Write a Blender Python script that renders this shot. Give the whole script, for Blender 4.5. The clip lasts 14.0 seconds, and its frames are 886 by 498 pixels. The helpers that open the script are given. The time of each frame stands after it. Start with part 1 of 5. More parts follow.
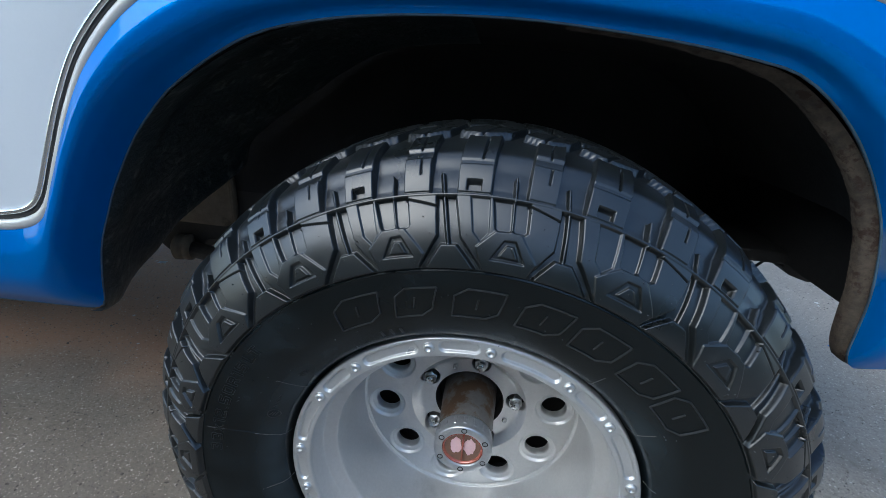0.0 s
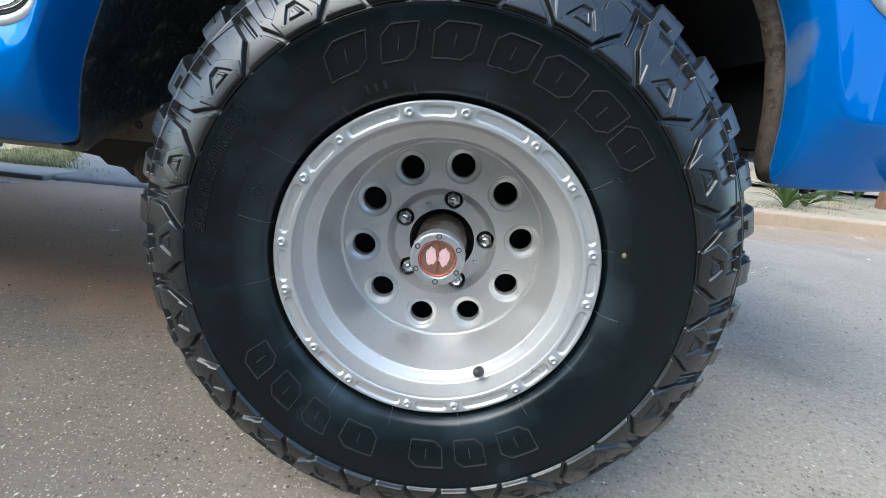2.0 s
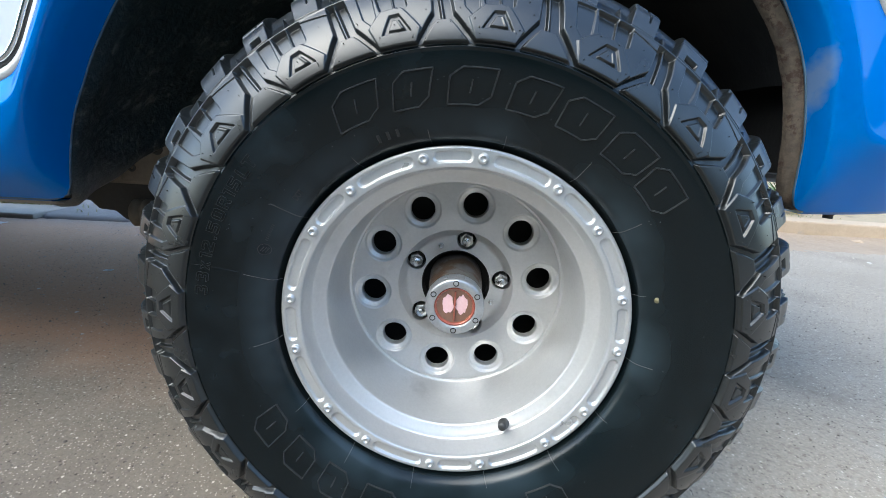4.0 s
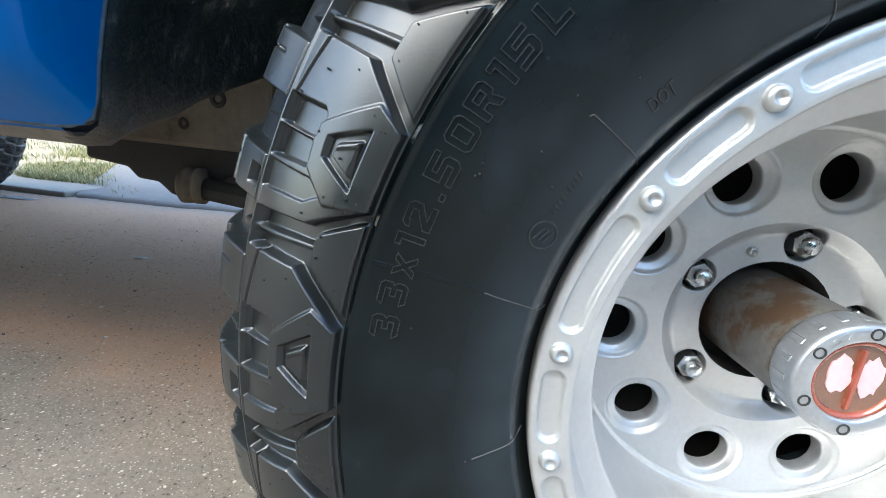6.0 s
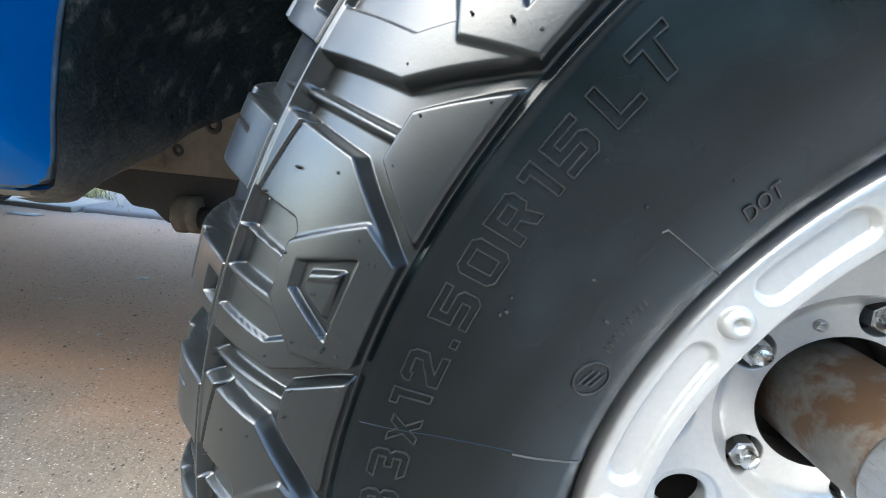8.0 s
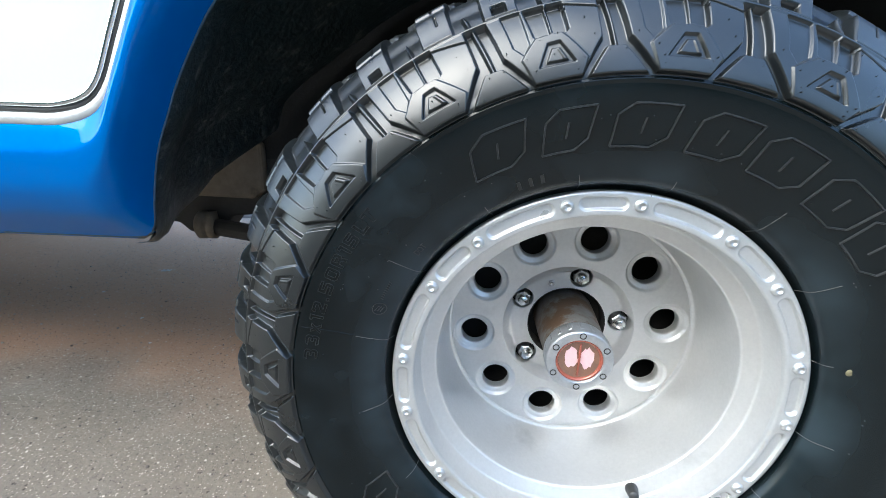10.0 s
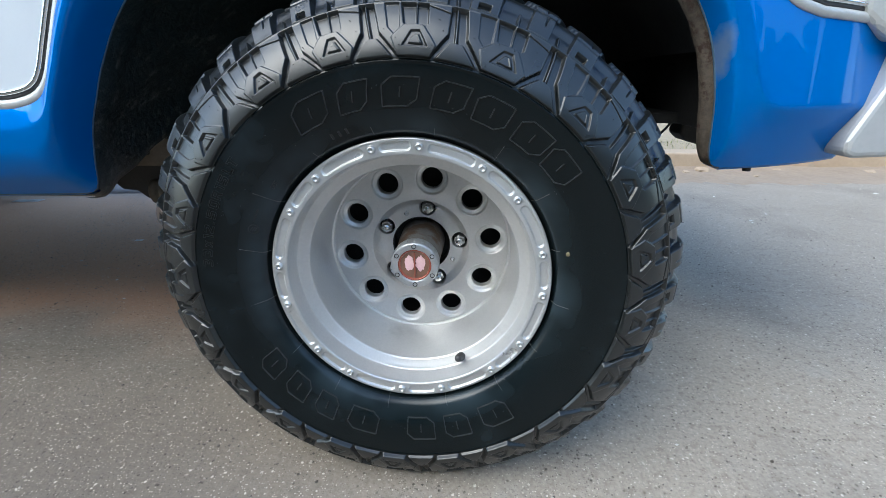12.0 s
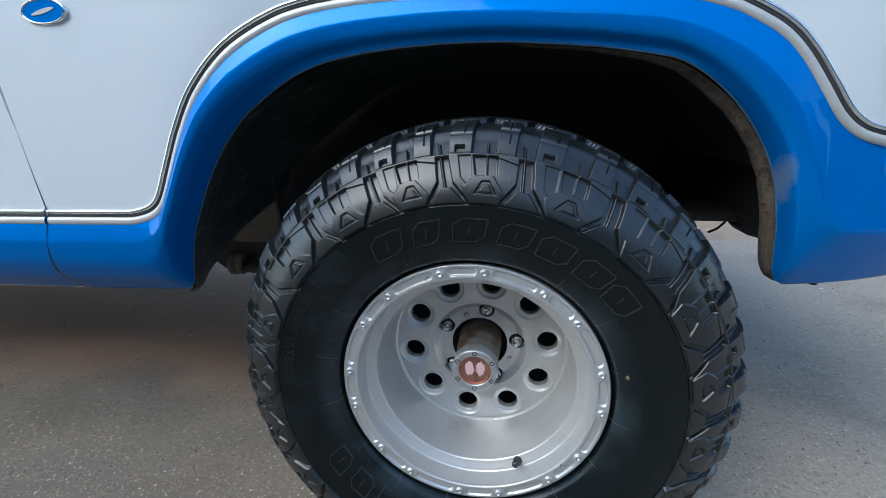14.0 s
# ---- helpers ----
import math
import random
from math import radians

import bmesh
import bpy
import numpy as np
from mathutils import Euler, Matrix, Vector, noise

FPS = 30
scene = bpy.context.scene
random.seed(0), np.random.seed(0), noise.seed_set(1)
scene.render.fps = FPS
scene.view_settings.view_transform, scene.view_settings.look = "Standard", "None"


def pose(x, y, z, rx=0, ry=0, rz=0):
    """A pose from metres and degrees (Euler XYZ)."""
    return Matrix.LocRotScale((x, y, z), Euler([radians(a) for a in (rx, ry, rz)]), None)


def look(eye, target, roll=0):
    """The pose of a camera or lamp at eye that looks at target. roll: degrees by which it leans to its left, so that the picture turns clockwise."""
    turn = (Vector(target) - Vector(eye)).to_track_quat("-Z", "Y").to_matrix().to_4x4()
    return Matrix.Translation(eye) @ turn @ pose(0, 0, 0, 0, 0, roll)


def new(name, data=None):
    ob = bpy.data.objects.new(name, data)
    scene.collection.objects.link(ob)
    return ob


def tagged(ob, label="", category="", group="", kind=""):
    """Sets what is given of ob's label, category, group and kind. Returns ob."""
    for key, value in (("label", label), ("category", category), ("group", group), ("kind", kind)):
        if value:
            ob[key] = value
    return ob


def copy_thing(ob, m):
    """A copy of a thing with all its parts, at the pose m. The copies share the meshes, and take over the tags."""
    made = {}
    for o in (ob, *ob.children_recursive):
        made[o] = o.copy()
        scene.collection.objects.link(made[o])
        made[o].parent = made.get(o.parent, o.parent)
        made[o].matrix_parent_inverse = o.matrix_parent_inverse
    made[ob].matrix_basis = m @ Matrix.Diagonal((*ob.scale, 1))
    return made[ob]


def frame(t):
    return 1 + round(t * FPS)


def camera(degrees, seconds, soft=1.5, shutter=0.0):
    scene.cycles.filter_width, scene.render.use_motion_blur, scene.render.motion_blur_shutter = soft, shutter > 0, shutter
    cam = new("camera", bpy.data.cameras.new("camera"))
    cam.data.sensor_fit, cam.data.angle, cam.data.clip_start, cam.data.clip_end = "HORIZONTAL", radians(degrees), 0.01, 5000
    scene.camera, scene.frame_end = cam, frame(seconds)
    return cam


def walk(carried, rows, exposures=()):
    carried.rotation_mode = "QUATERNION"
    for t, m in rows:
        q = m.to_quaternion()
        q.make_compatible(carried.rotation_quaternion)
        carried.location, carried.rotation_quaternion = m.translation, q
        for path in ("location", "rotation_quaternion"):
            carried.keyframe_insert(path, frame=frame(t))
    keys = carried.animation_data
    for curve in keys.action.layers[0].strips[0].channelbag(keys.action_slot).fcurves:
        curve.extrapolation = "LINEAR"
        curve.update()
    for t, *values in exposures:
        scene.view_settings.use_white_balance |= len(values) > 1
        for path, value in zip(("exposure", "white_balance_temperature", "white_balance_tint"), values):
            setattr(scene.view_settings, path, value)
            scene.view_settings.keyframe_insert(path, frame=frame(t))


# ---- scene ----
cam = camera(90.07, 14.0, soft=0.75)
EXPOSURES = [(0.0, 1.42, 5650, 2), (0.5, 2.72, 6050, 2), (1.0, 2.34, 6050, 2), (2.2, 2.12, 6050, 2), (5.0, 2.48, 6050, 2), (6.5, 2.98, 6200, 2), (7.7, 3.18, 6200, 2), (9.8, 2.62, 6050, 2), (10.5, 2.38, 6000, 2), (11.0, 1.94, 5950, 2), (12.0, 1.92, 5950, 2), (12.5, 1.50, 5800, 2), (14.0, 1.49, 5750, 2)]
PATH = [
    (0, (0.0100, -0.3890, 0.8570), (-0.1030, 0.5295, 0.4785), 4.10),
    (0.5, (-0.0379, -0.3733, 0.7069), (-0.0710, 0.5623, 0.3553), 5.86),
    (1, (-0.0193, -0.4518, 0.6704), (-0.0662, 0.5068, 0.3894), 5.64),
    (1.5, (0.0254, -0.5110, 0.6366), (-0.0222, 0.4467, 0.3528), 5.31),
    (2, (0.0272, -0.5316, 0.5817), (-0.0061, 0.4260, 0.2956), 5.63),
    (2.2, (0.0207, -0.5383, 0.5743), (-0.0104, 0.4186, 0.2856), 5.71),
    (4.3, (-0.0101, -0.4864, 0.6171), (-0.0429, 0.4827, 0.3726), 2.66),
    (4.5, (-0.0165, -0.4832, 0.6188), (-0.0620, 0.4867, 0.3796), 2.46),
    (5, (-0.0828, -0.4179, 0.6158), (-0.1349, 0.5541, 0.3867), 5.29),
    (5.5, (-0.1912, -0.2970, 0.5880), (-0.2520, 0.6727, 0.3514), 5.00),
    (6, (-0.2490, -0.2173, 0.5122), (-0.3189, 0.7501, 0.2689), 5.97),
    (6.5, (-0.2749, -0.1802, 0.4872), (-0.3532, 0.7850, 0.2379), 7.00),
    (7, (-0.2747, -0.1561, 0.5067), (-0.3584, 0.8082, 0.2554), 6.25),
    (7.5, (-0.2673, -0.1521, 0.5347), (-0.3543, 0.8113, 0.2810), 5.79),
    (7.7, (-0.2636, -0.1536, 0.5410), (-0.3524, 0.8139, 0.3042), 5.60),
    (9.8, (-0.1672, -0.3396, 0.6328), (-0.2529, 0.6261, 0.3878), 3.99),
    (10, (-0.1217, -0.4099, 0.6644), (-0.2080, 0.5401, 0.3642), 1.99),
    (10.5, (-0.0049, -0.5178, 0.6895), (-0.0743, 0.4279, 0.3720), 1.97),
    (11, (0.0631, -0.5796, 0.6815), (-0.0062, 0.3609, 0.3490), 0.52),
    (11.5, (0.0812, -0.5957, 0.6547), (0.0147, 0.3370, 0.3001), 0.01),
    (12, (0.0930, -0.5940, 0.6747), (0.0264, 0.3350, 0.3108), -0.48),
    (12.5, (0.0975, -0.5873, 0.7159), (0.0309, 0.3571, 0.3940), -0.37),
    (13, (0.0957, -0.5825, 0.7557), (0.0248, 0.3724, 0.4676), -0.36),
    (13.5, (0.0914, -0.5768, 0.7936), (0.0151, 0.3778, 0.5059), -0.34),
    (14, (0.0663, -0.5978, 0.8052), (-0.1008, 0.3447, 0.5158), -1.18),
]
walk(cam, [(t, look(eye, target, roll)) for t, eye, target, roll in PATH], exposures=EXPOSURES)

# ---- world and sun ----
SUN_EL, SUN_AZ = 45.0, 221.0   # degrees; azimuth clockwise from +y
world = bpy.data.worlds.new("sky")
scene.world = world
world.use_nodes = True
wn = world.node_tree
sky = wn.nodes.new("ShaderNodeTexSky")
sky.sky_type, sky.sun_disc = "NISHITA", False
sky.sun_elevation, sky.sun_rotation = radians(SUN_EL), radians(SUN_AZ)
sky.air_density, sky.dust_density, sky.ozone_density = 1.0, 1.5, 1.5
wn.links.new(sky.outputs[0], wn.nodes["Background"].inputs[0])
wn.nodes["Background"].inputs[1].default_value = 0.135
sun = new("sun", bpy.data.lights.new("sun", "SUN"))
sun.data.energy, sun.data.angle, sun.data.color = 0.90, radians(60), (1.0, 0.92, 0.80)
sd = Vector((math.sin(radians(SUN_AZ)) * math.cos(radians(SUN_EL)), math.cos(radians(SUN_AZ)) * math.cos(radians(SUN_EL)), math.sin(radians(SUN_EL))))
sun.matrix_world = look(sd * 20, (0, 0, 0))


# ---- materials ----
def mat(name, col, col2=None, big=3.0, fine=60.0, mix=0.5, rough=0.5, rough2=None, metal=0.0, bump=0.0, bump_scale=200.0, coat=0.0, spots=None, spec=0.5):
    """Two scales of colour variation, uneven roughness and fine relief. spots: (colour, scale, threshold, softness)."""
    m = bpy.data.materials.new(name)
    m.use_nodes = True
    n, l = m.node_tree.nodes, m.node_tree.links
    p = n["Principled BSDF"]
    tc = n.new("ShaderNodeTexCoord")

    def noise_tex(scale, detail=4.0, r=0.6):
        t = n.new("ShaderNodeTexNoise")
        t.inputs["Scale"].default_value, t.inputs["Detail"].default_value, t.inputs["Roughness"].default_value = scale, detail, r
        l.new(tc.outputs["Object"], t.inputs["Vector"])
        return t

    def blend(fac, a, b):
        x = n.new("ShaderNodeMix")
        x.data_type = "RGBA"
        l.new(fac, x.inputs[0])
        for k, v in ((6, a), (7, b)):
            if isinstance(v, tuple):
                x.inputs[k].default_value = (*v, 1)
            else:
                l.new(v, x.inputs[k])
        return x.outputs[2]

    def ramp(fac, lo, hi, a=0.0, b=1.0):
        r = n.new("ShaderNodeMapRange")
        r.inputs[1].default_value, r.inputs[2].default_value, r.inputs[3].default_value, r.inputs[4].default_value = lo, hi, a, b
        l.new(fac, r.inputs[0])
        return r.outputs[0]

    col2 = col2 or tuple(c * 0.8 for c in col)
    t1, t2 = noise_tex(big), noise_tex(fine)
    add = n.new("ShaderNodeMath")
    add.operation = "ADD"
    l.new(ramp(t1.outputs[0], 0.35, 0.65, 0, mix), add.inputs[0])
    l.new(ramp(t2.outputs[0], 0.3, 0.7, 0, 1 - mix), add.inputs[1])
    c = blend(add.outputs[0], col, col2)
    if spots:
        t3 = noise_tex(spots[1], 6.0, 0.65)
        c = blend(ramp(t3.outputs[0], spots[2], spots[2] + spots[3]), c, spots[0])
    l.new(c, p.inputs["Base Color"])
    l.new(ramp(t1.outputs[0], 0.3, 0.7, rough, rough if rough2 is None else rough2), p.inputs["Roughness"])
    p.inputs["Metallic"].default_value = metal
    p.inputs["Specular IOR Level"].default_value = spec
    p.inputs["Coat Weight"].default_value = coat
    p.inputs["Coat Roughness"].default_value = 0.04
    if bump:
        t4 = noise_tex(bump_scale, 3.0)
        b = n.new("ShaderNodeBump")
        b.inputs["Strength"].default_value, b.inputs["Distance"].default_value = 1.0, bump
        l.new(t4.outputs[0], b.inputs["Height"])
        l.new(b.outputs[0], p.inputs["Normal"])
    return m


RUBBER = mat("rubber", (0.0016, 0.0038, 0.0045), (0.0030, 0.0058, 0.0066), 9, 90, 0.6, 0.20, 0.28, bump=0.00003, bump_scale=900, spots=((0.0085, 0.0108, 0.0116), 14, 0.64, 0.2), spec=0.30)
LUG_RUBBER = mat("grey_dusty_rubber", (0.0060, 0.0076, 0.0080), (0.0105, 0.0125, 0.0130), 11, 110, 0.6, 0.26, 0.37, bump=0.00005, bump_scale=700, spots=((0.034, 0.036, 0.036), 16, 0.62, 0.2), spec=0.72)
RUBBER_LINE = mat("rubber_flash", (0.06, 0.06, 0.06), (0.1, 0.1, 0.095), 30, 200, 0.5, 0.5)
# raised marks are paler than the sidewall, their lit edges put into the colour
SIZE_RUBBER = mat("lit_raised_rubber", (0.008, 0.010, 0.0105), (0.024, 0.026, 0.026), 30, 200, 0.5, 0.36)
RUBBER_LETTER = mat("rubber_letter", (0.015, 0.017, 0.018), (0.028, 0.029, 0.030), 30, 200, 0.5, 0.38)
ALLOY = mat("cast_aluminium", (0.61, 0.605, 0.59), (0.52, 0.516, 0.505), 7, 240, 0.5, 0.30, 0.42, metal=0.55, bump=0.00012, bump_scale=1400, spots=((0.36, 0.36, 0.35), 9, 0.6, 0.25))
ALLOY_RING = mat("machined_aluminium", (0.58, 0.585, 0.58), (0.50, 0.505, 0.50), 12, 300, 0.5, 0.26, 0.36, metal=0.6, bump=0.00008, bump_scale=1600, spots=((0.42, 0.41, 0.39), 16, 0.6, 0.2))
CHROME = mat("chrome", (0.8, 0.81, 0.82), (0.7, 0.71, 0.72), 20, 200, 0.5, 0.12, 0.25, metal=1.0)
ZINC = mat("dull_zinc", (0.55, 0.56, 0.57), (0.42, 0.43, 0.44), 60, 300, 0.5, 0.3, 0.42, metal=0.75)
STEEL = mat("bolt_steel", (0.6, 0.6, 0.6), (0.4, 0.4, 0.39), 60, 400, 0.5, 0.22, 0.38, metal=0.95)
HUB_RUST = mat("rusty_hub_steel", (0.24, 0.235, 0.22), (0.17, 0.15, 0.13), 18, 140, 0.5, 0.42, 0.6, metal=0.5, bump=0.0005, bump_scale=160, spots=((0.145, 0.088, 0.050), 26, 0.47, 0.10))
DIAL = mat("smoky_brown_dial", (0.13, 0.075, 0.05), (0.22, 0.10, 0.06), 80, 300, 0.5, 0.15, 0.25, coat=1.0)
COPPER = mat("orange_red_lens", (0.42, 0.10, 0.07), (0.3, 0.09, 0.05), 60, 300, 0.5, 0.2, 0.3, metal=0.3, coat=1.0)
PINK = mat("pale_pink_patch", (0.75, 0.5, 0.5), (0.65, 0.4, 0.4), 60, 300, 0.5, 0.4)
BLUE = mat("blue_car_paint", (0.0, 0.150, 0.52), (0.0, 0.137, 0.49), 2, 500, 0.7, 0.36, 0.40, metal=0.35, coat=0.45, spec=0.0)
WHITE = mat("white_car_paint", (0.64, 0.675, 0.705), (0.60, 0.64, 0.67), 2, 300, 0.7, 0.3, 0.36, coat=0.6)
TRIM_SILVER = mat("satin_silver_trim", (0.54, 0.54, 0.52), (0.44, 0.44, 0.42), 30, 200, 0.5, 0.3, 0.42, metal=0.3)
TRIM_BLACK = mat("black_trim_insert", (0.03, 0.03, 0.032), (0.05, 0.048, 0.045), 30, 200, 0.5, 0.45)
SILVER_PAINT = mat("silver_bumper_paint", (0.46, 0.47, 0.47), (0.40, 0.41, 0.41), 6, 120, 0.5, 0.38, 0.46, metal=0.25, spots=((0.3, 0.29, 0.27), 22, 0.72, 0.06))
AMBER = mat("amber_lens", (0.75, 0.24, 0.02), (0.6, 0.18, 0.02), 30, 200, 0.5, 0.2, coat=0.8)
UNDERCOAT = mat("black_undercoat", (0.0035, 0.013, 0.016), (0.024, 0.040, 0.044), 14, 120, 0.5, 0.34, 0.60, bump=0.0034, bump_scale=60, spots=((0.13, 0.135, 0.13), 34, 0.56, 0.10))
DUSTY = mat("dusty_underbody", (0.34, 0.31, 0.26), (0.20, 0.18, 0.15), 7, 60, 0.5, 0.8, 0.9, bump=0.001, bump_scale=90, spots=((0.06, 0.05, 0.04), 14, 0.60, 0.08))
# the dust of DUSTY darkened: shade behind the wheel put into its colour
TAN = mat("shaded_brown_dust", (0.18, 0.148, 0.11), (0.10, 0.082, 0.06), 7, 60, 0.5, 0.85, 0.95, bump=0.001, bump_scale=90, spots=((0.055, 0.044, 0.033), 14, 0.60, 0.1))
# near-black that paints the deep shade inside the wheel arch
SHADE_BLACK = mat("shade_black_steel", (0.004, 0.0045, 0.005), (0.008, 0.008, 0.008), 9, 80, 0.5, 0.7, 0.9, bump=0.0008, bump_scale=110)
DARK_METAL = mat("grimy_black_steel", (0.014, 0.014, 0.014), (0.03, 0.027, 0.024), 9, 80, 0.5, 0.6, 0.8, bump=0.0008, bump_scale=110)
RUST_FLANGE = mat("rusty_primer_flange", (0.100, 0.078, 0.056), (0.030, 0.024, 0.019), 30, 160, 0.5, 0.75, 0.9, bump=0.0016, bump_scale=120, spots=((0.032, 0.017, 0.010), 55, 0.53, 0.08))
EDGE_PAINT = mat("worn_edge_paint", (0.06, 0.12, 0.18), (0.03, 0.05, 0.07), 30, 150, 0.5, 0.5)
GAP_GREY = mat("pale_gap_filler", (0.3, 0.32, 0.34), (0.2, 0.22, 0.24), 30, 150, 0.5, 0.6)
CONCRETE = mat("pale_kerb_concrete", (0.40, 0.305, 0.21), (0.31, 0.235, 0.16), 2, 40, 0.5, 0.85, 0.95, bump=0.002, bump_scale=60, spots=((0.25, 0.22, 0.19), 5, 0.6, 0.15))
DRIVE = mat("grey_driveway_concrete", (0.225, 0.205, 0.185), (0.175, 0.16, 0.145), 1.5, 30, 0.5, 0.85, 0.95, bump=0.002, bump_scale=70, spots=((0.13, 0.12, 0.11), 4, 0.62, 0.1))
PAVING = mat("dusty_grey_paving", (0.33, 0.29, 0.24), (0.25, 0.22, 0.18), 2, 40, 0.5, 0.85, 0.95, bump=0.002, bump_scale=60, spots=((0.22, 0.18, 0.12), 5, 0.6, 0.15))
SOIL = mat("dry_soil", (0.24, 0.19, 0.125), (0.33, 0.265, 0.17), 1.2, 25, 0.5, 0.9, 1.0, bump=0.008, bump_scale=25, spots=((0.12, 0.10, 0.06), 3, 0.55, 0.15))
GUTTER = mat("pale_gutter_dirt", (0.30, 0.225, 0.155), (0.22, 0.165, 0.115), 3, 40, 0.5, 0.9, 1.0, bump=0.006, bump_scale=40)
GRASS = mat("dry_grass", (0.10, 0.14, 0.035), (0.32, 0.27, 0.12), 1.5, 20, 0.7, 0.7)
LEAF = mat("green_strap_leaf", (0.055, 0.11, 0.03), (0.10, 0.15, 0.05), 4, 40, 0.6, 0.5)
WOOD = mat("weathered_wood", (0.2, 0.1, 0.055), (0.13, 0.07, 0.04), 6, 60, 0.5, 0.8, bump=0.002, bump_scale=60)
STONE = mat("road_grit", (0.30, 0.28, 0.25), (0.15, 0.135, 0.12), 40, 9, 0.2, 0.85, 0.95)
PAPER = mat("paper_scrap", (0.72, 0.70, 0.64), (0.6, 0.57, 0.5), 30, 100, 0.5, 0.8)
PLASTER = mat("plain_plaster_wall", (0.26, 0.23, 0.20), (0.20, 0.175, 0.15), 0.5, 8, 0.5, 0.9, bump=0.004, bump_scale=20)
BLACK_PLASTIC = mat("black_valve_rubber", (0.018, 0.018, 0.018), (0.03, 0.03, 0.03), 40, 200, 0.5, 0.5)
BLOCK_GREEN = mat("dark_block_green", (0.022, 0.035, 0.016), (0.04, 0.055, 0.025), 1.5, 14, 0.5, 0.8, bump=0.05, bump_scale=6)
YELLOW = mat("yellow_paint_dot", (0.21, 0.18, 0.09), (0.12, 0.105, 0.06), 200, 600, 0.5, 0.6)


def scuffed(m):
    """Paint rubbed to primer in one patch on the edge of the arch."""
    n, l = m.node_tree.nodes, m.node_tree.links
    p = n["Principled BSDF"]
    src = p.inputs["Base Color"].links[0].from_socket
    tc = n.new("ShaderNodeTexCoord")
    mp = n.new("ShaderNodeMapping")
    mp.inputs["Location"].default_value, mp.inputs["Scale"].default_value = (-0.447 / 0.012, 0, -0.690 / 0.050), (1 / 0.012, 0, 1 / 0.050)
    ln, ns, ad, rg, mx = n.new("ShaderNodeVectorMath"), n.new("ShaderNodeTexNoise"), n.new("ShaderNodeMath"), n.new("ShaderNodeMapRange"), n.new("ShaderNodeMix")
    ln.operation, ad.operation, mx.data_type = "LENGTH", "ADD", "RGBA"
    ns.inputs["Scale"].default_value, ns.inputs["Detail"].default_value = 70, 6
    l.new(tc.outputs["Object"], mp.inputs[0])
    l.new(tc.outputs["Object"], ns.inputs["Vector"])
    l.new(mp.outputs[0], ln.inputs[0])
    l.new(ln.outputs["Value"], ad.inputs[0])
    l.new(ns.outputs[0], ad.inputs[1])
    rg.inputs[1].default_value, rg.inputs[2].default_value, rg.inputs[3].default_value, rg.inputs[4].default_value = 1.0, 1.8, 0.55, 0.0
    l.new(ad.outputs[0], rg.inputs[0])
    l.new(rg.outputs[0], mx.inputs[0])
    l.new(src, mx.inputs[6])
    mx.inputs[7].default_value = (0.24, 0.29, 0.32, 1)
    l.new(mx.outputs[2], p.inputs["Base Color"])


scuffed(BLUE)


def bead_clouds(m):
    """Bluish-grey cloudy patches on the sidewall, thickest beside the rim."""
    n, l = m.node_tree.nodes, m.node_tree.links
    p = n["Principled BSDF"]
    src = p.inputs["Base Color"].links[0].from_socket
    tc, mp, ln, mx = n.new("ShaderNodeTexCoord"), n.new("ShaderNodeMapping"), n.new("ShaderNodeVectorMath"), n.new("ShaderNodeMix")
    ln.operation, mx.data_type = "LENGTH", "RGBA"
    mp.inputs["Location"].default_value, mp.inputs["Scale"].default_value = (0, 0, -0.39), (1, 0, 1)
    l.new(tc.outputs["Object"], mp.inputs[0])
    l.new(mp.outputs[0], ln.inputs[0])

    def span(v, lo, hi, a, b):
        r = n.new("ShaderNodeMapRange")
        r.interpolation_type = "SMOOTHSTEP"
        for i, q in enumerate((lo, hi, a, b)):
            r.inputs[i + 1].default_value = q
        l.new(v, r.inputs[0])
        return r.outputs[0]

    def op(kind, a, b):
        k = n.new("ShaderNodeMath")
        k.operation = kind
        l.new(a, k.inputs[0])
        l.new(b, k.inputs[1])
        return k.outputs[0]

    cloud, wisp = n.new("ShaderNodeTexNoise"), n.new("ShaderNodeTexNoise")
    cloud.inputs["Scale"].default_value, cloud.inputs["Detail"].default_value = 7.0, 3.0
    wisp.inputs["Scale"].default_value, wisp.inputs["Detail"].default_value, wisp.inputs["Distortion"].default_value = 26.0, 6.0, 0.6
    for t in (cloud, wisp):
        l.new(tc.outputs["Object"], t.inputs["Vector"])
    ring = span(ln.outputs["Value"], 0.2175, 0.262, 0.85, 0.0)
    patch = op("MULTIPLY", span(cloud.outputs[0], 0.54, 0.74, 0.0, 0.5), span(wisp.outputs[0], 0.3, 0.7, 0.35, 1.0))
    amount = op("MAXIMUM", op("MULTIPLY", ring, span(cloud.outputs[0], 0.38, 0.64, 0.12, 1.0)), patch)
    amount = op("MULTIPLY", amount, span(ln.outputs["Value"], 0.2146, 0.2172, 0.0, 1.0))
    l.new(amount, mx.inputs[0])
    l.new(src, mx.inputs[6])
    mx.inputs[7].default_value = (0.027, 0.040, 0.048, 1)
    l.new(mx.outputs[2], p.inputs["Base Color"])


bead_clouds(RUBBER)


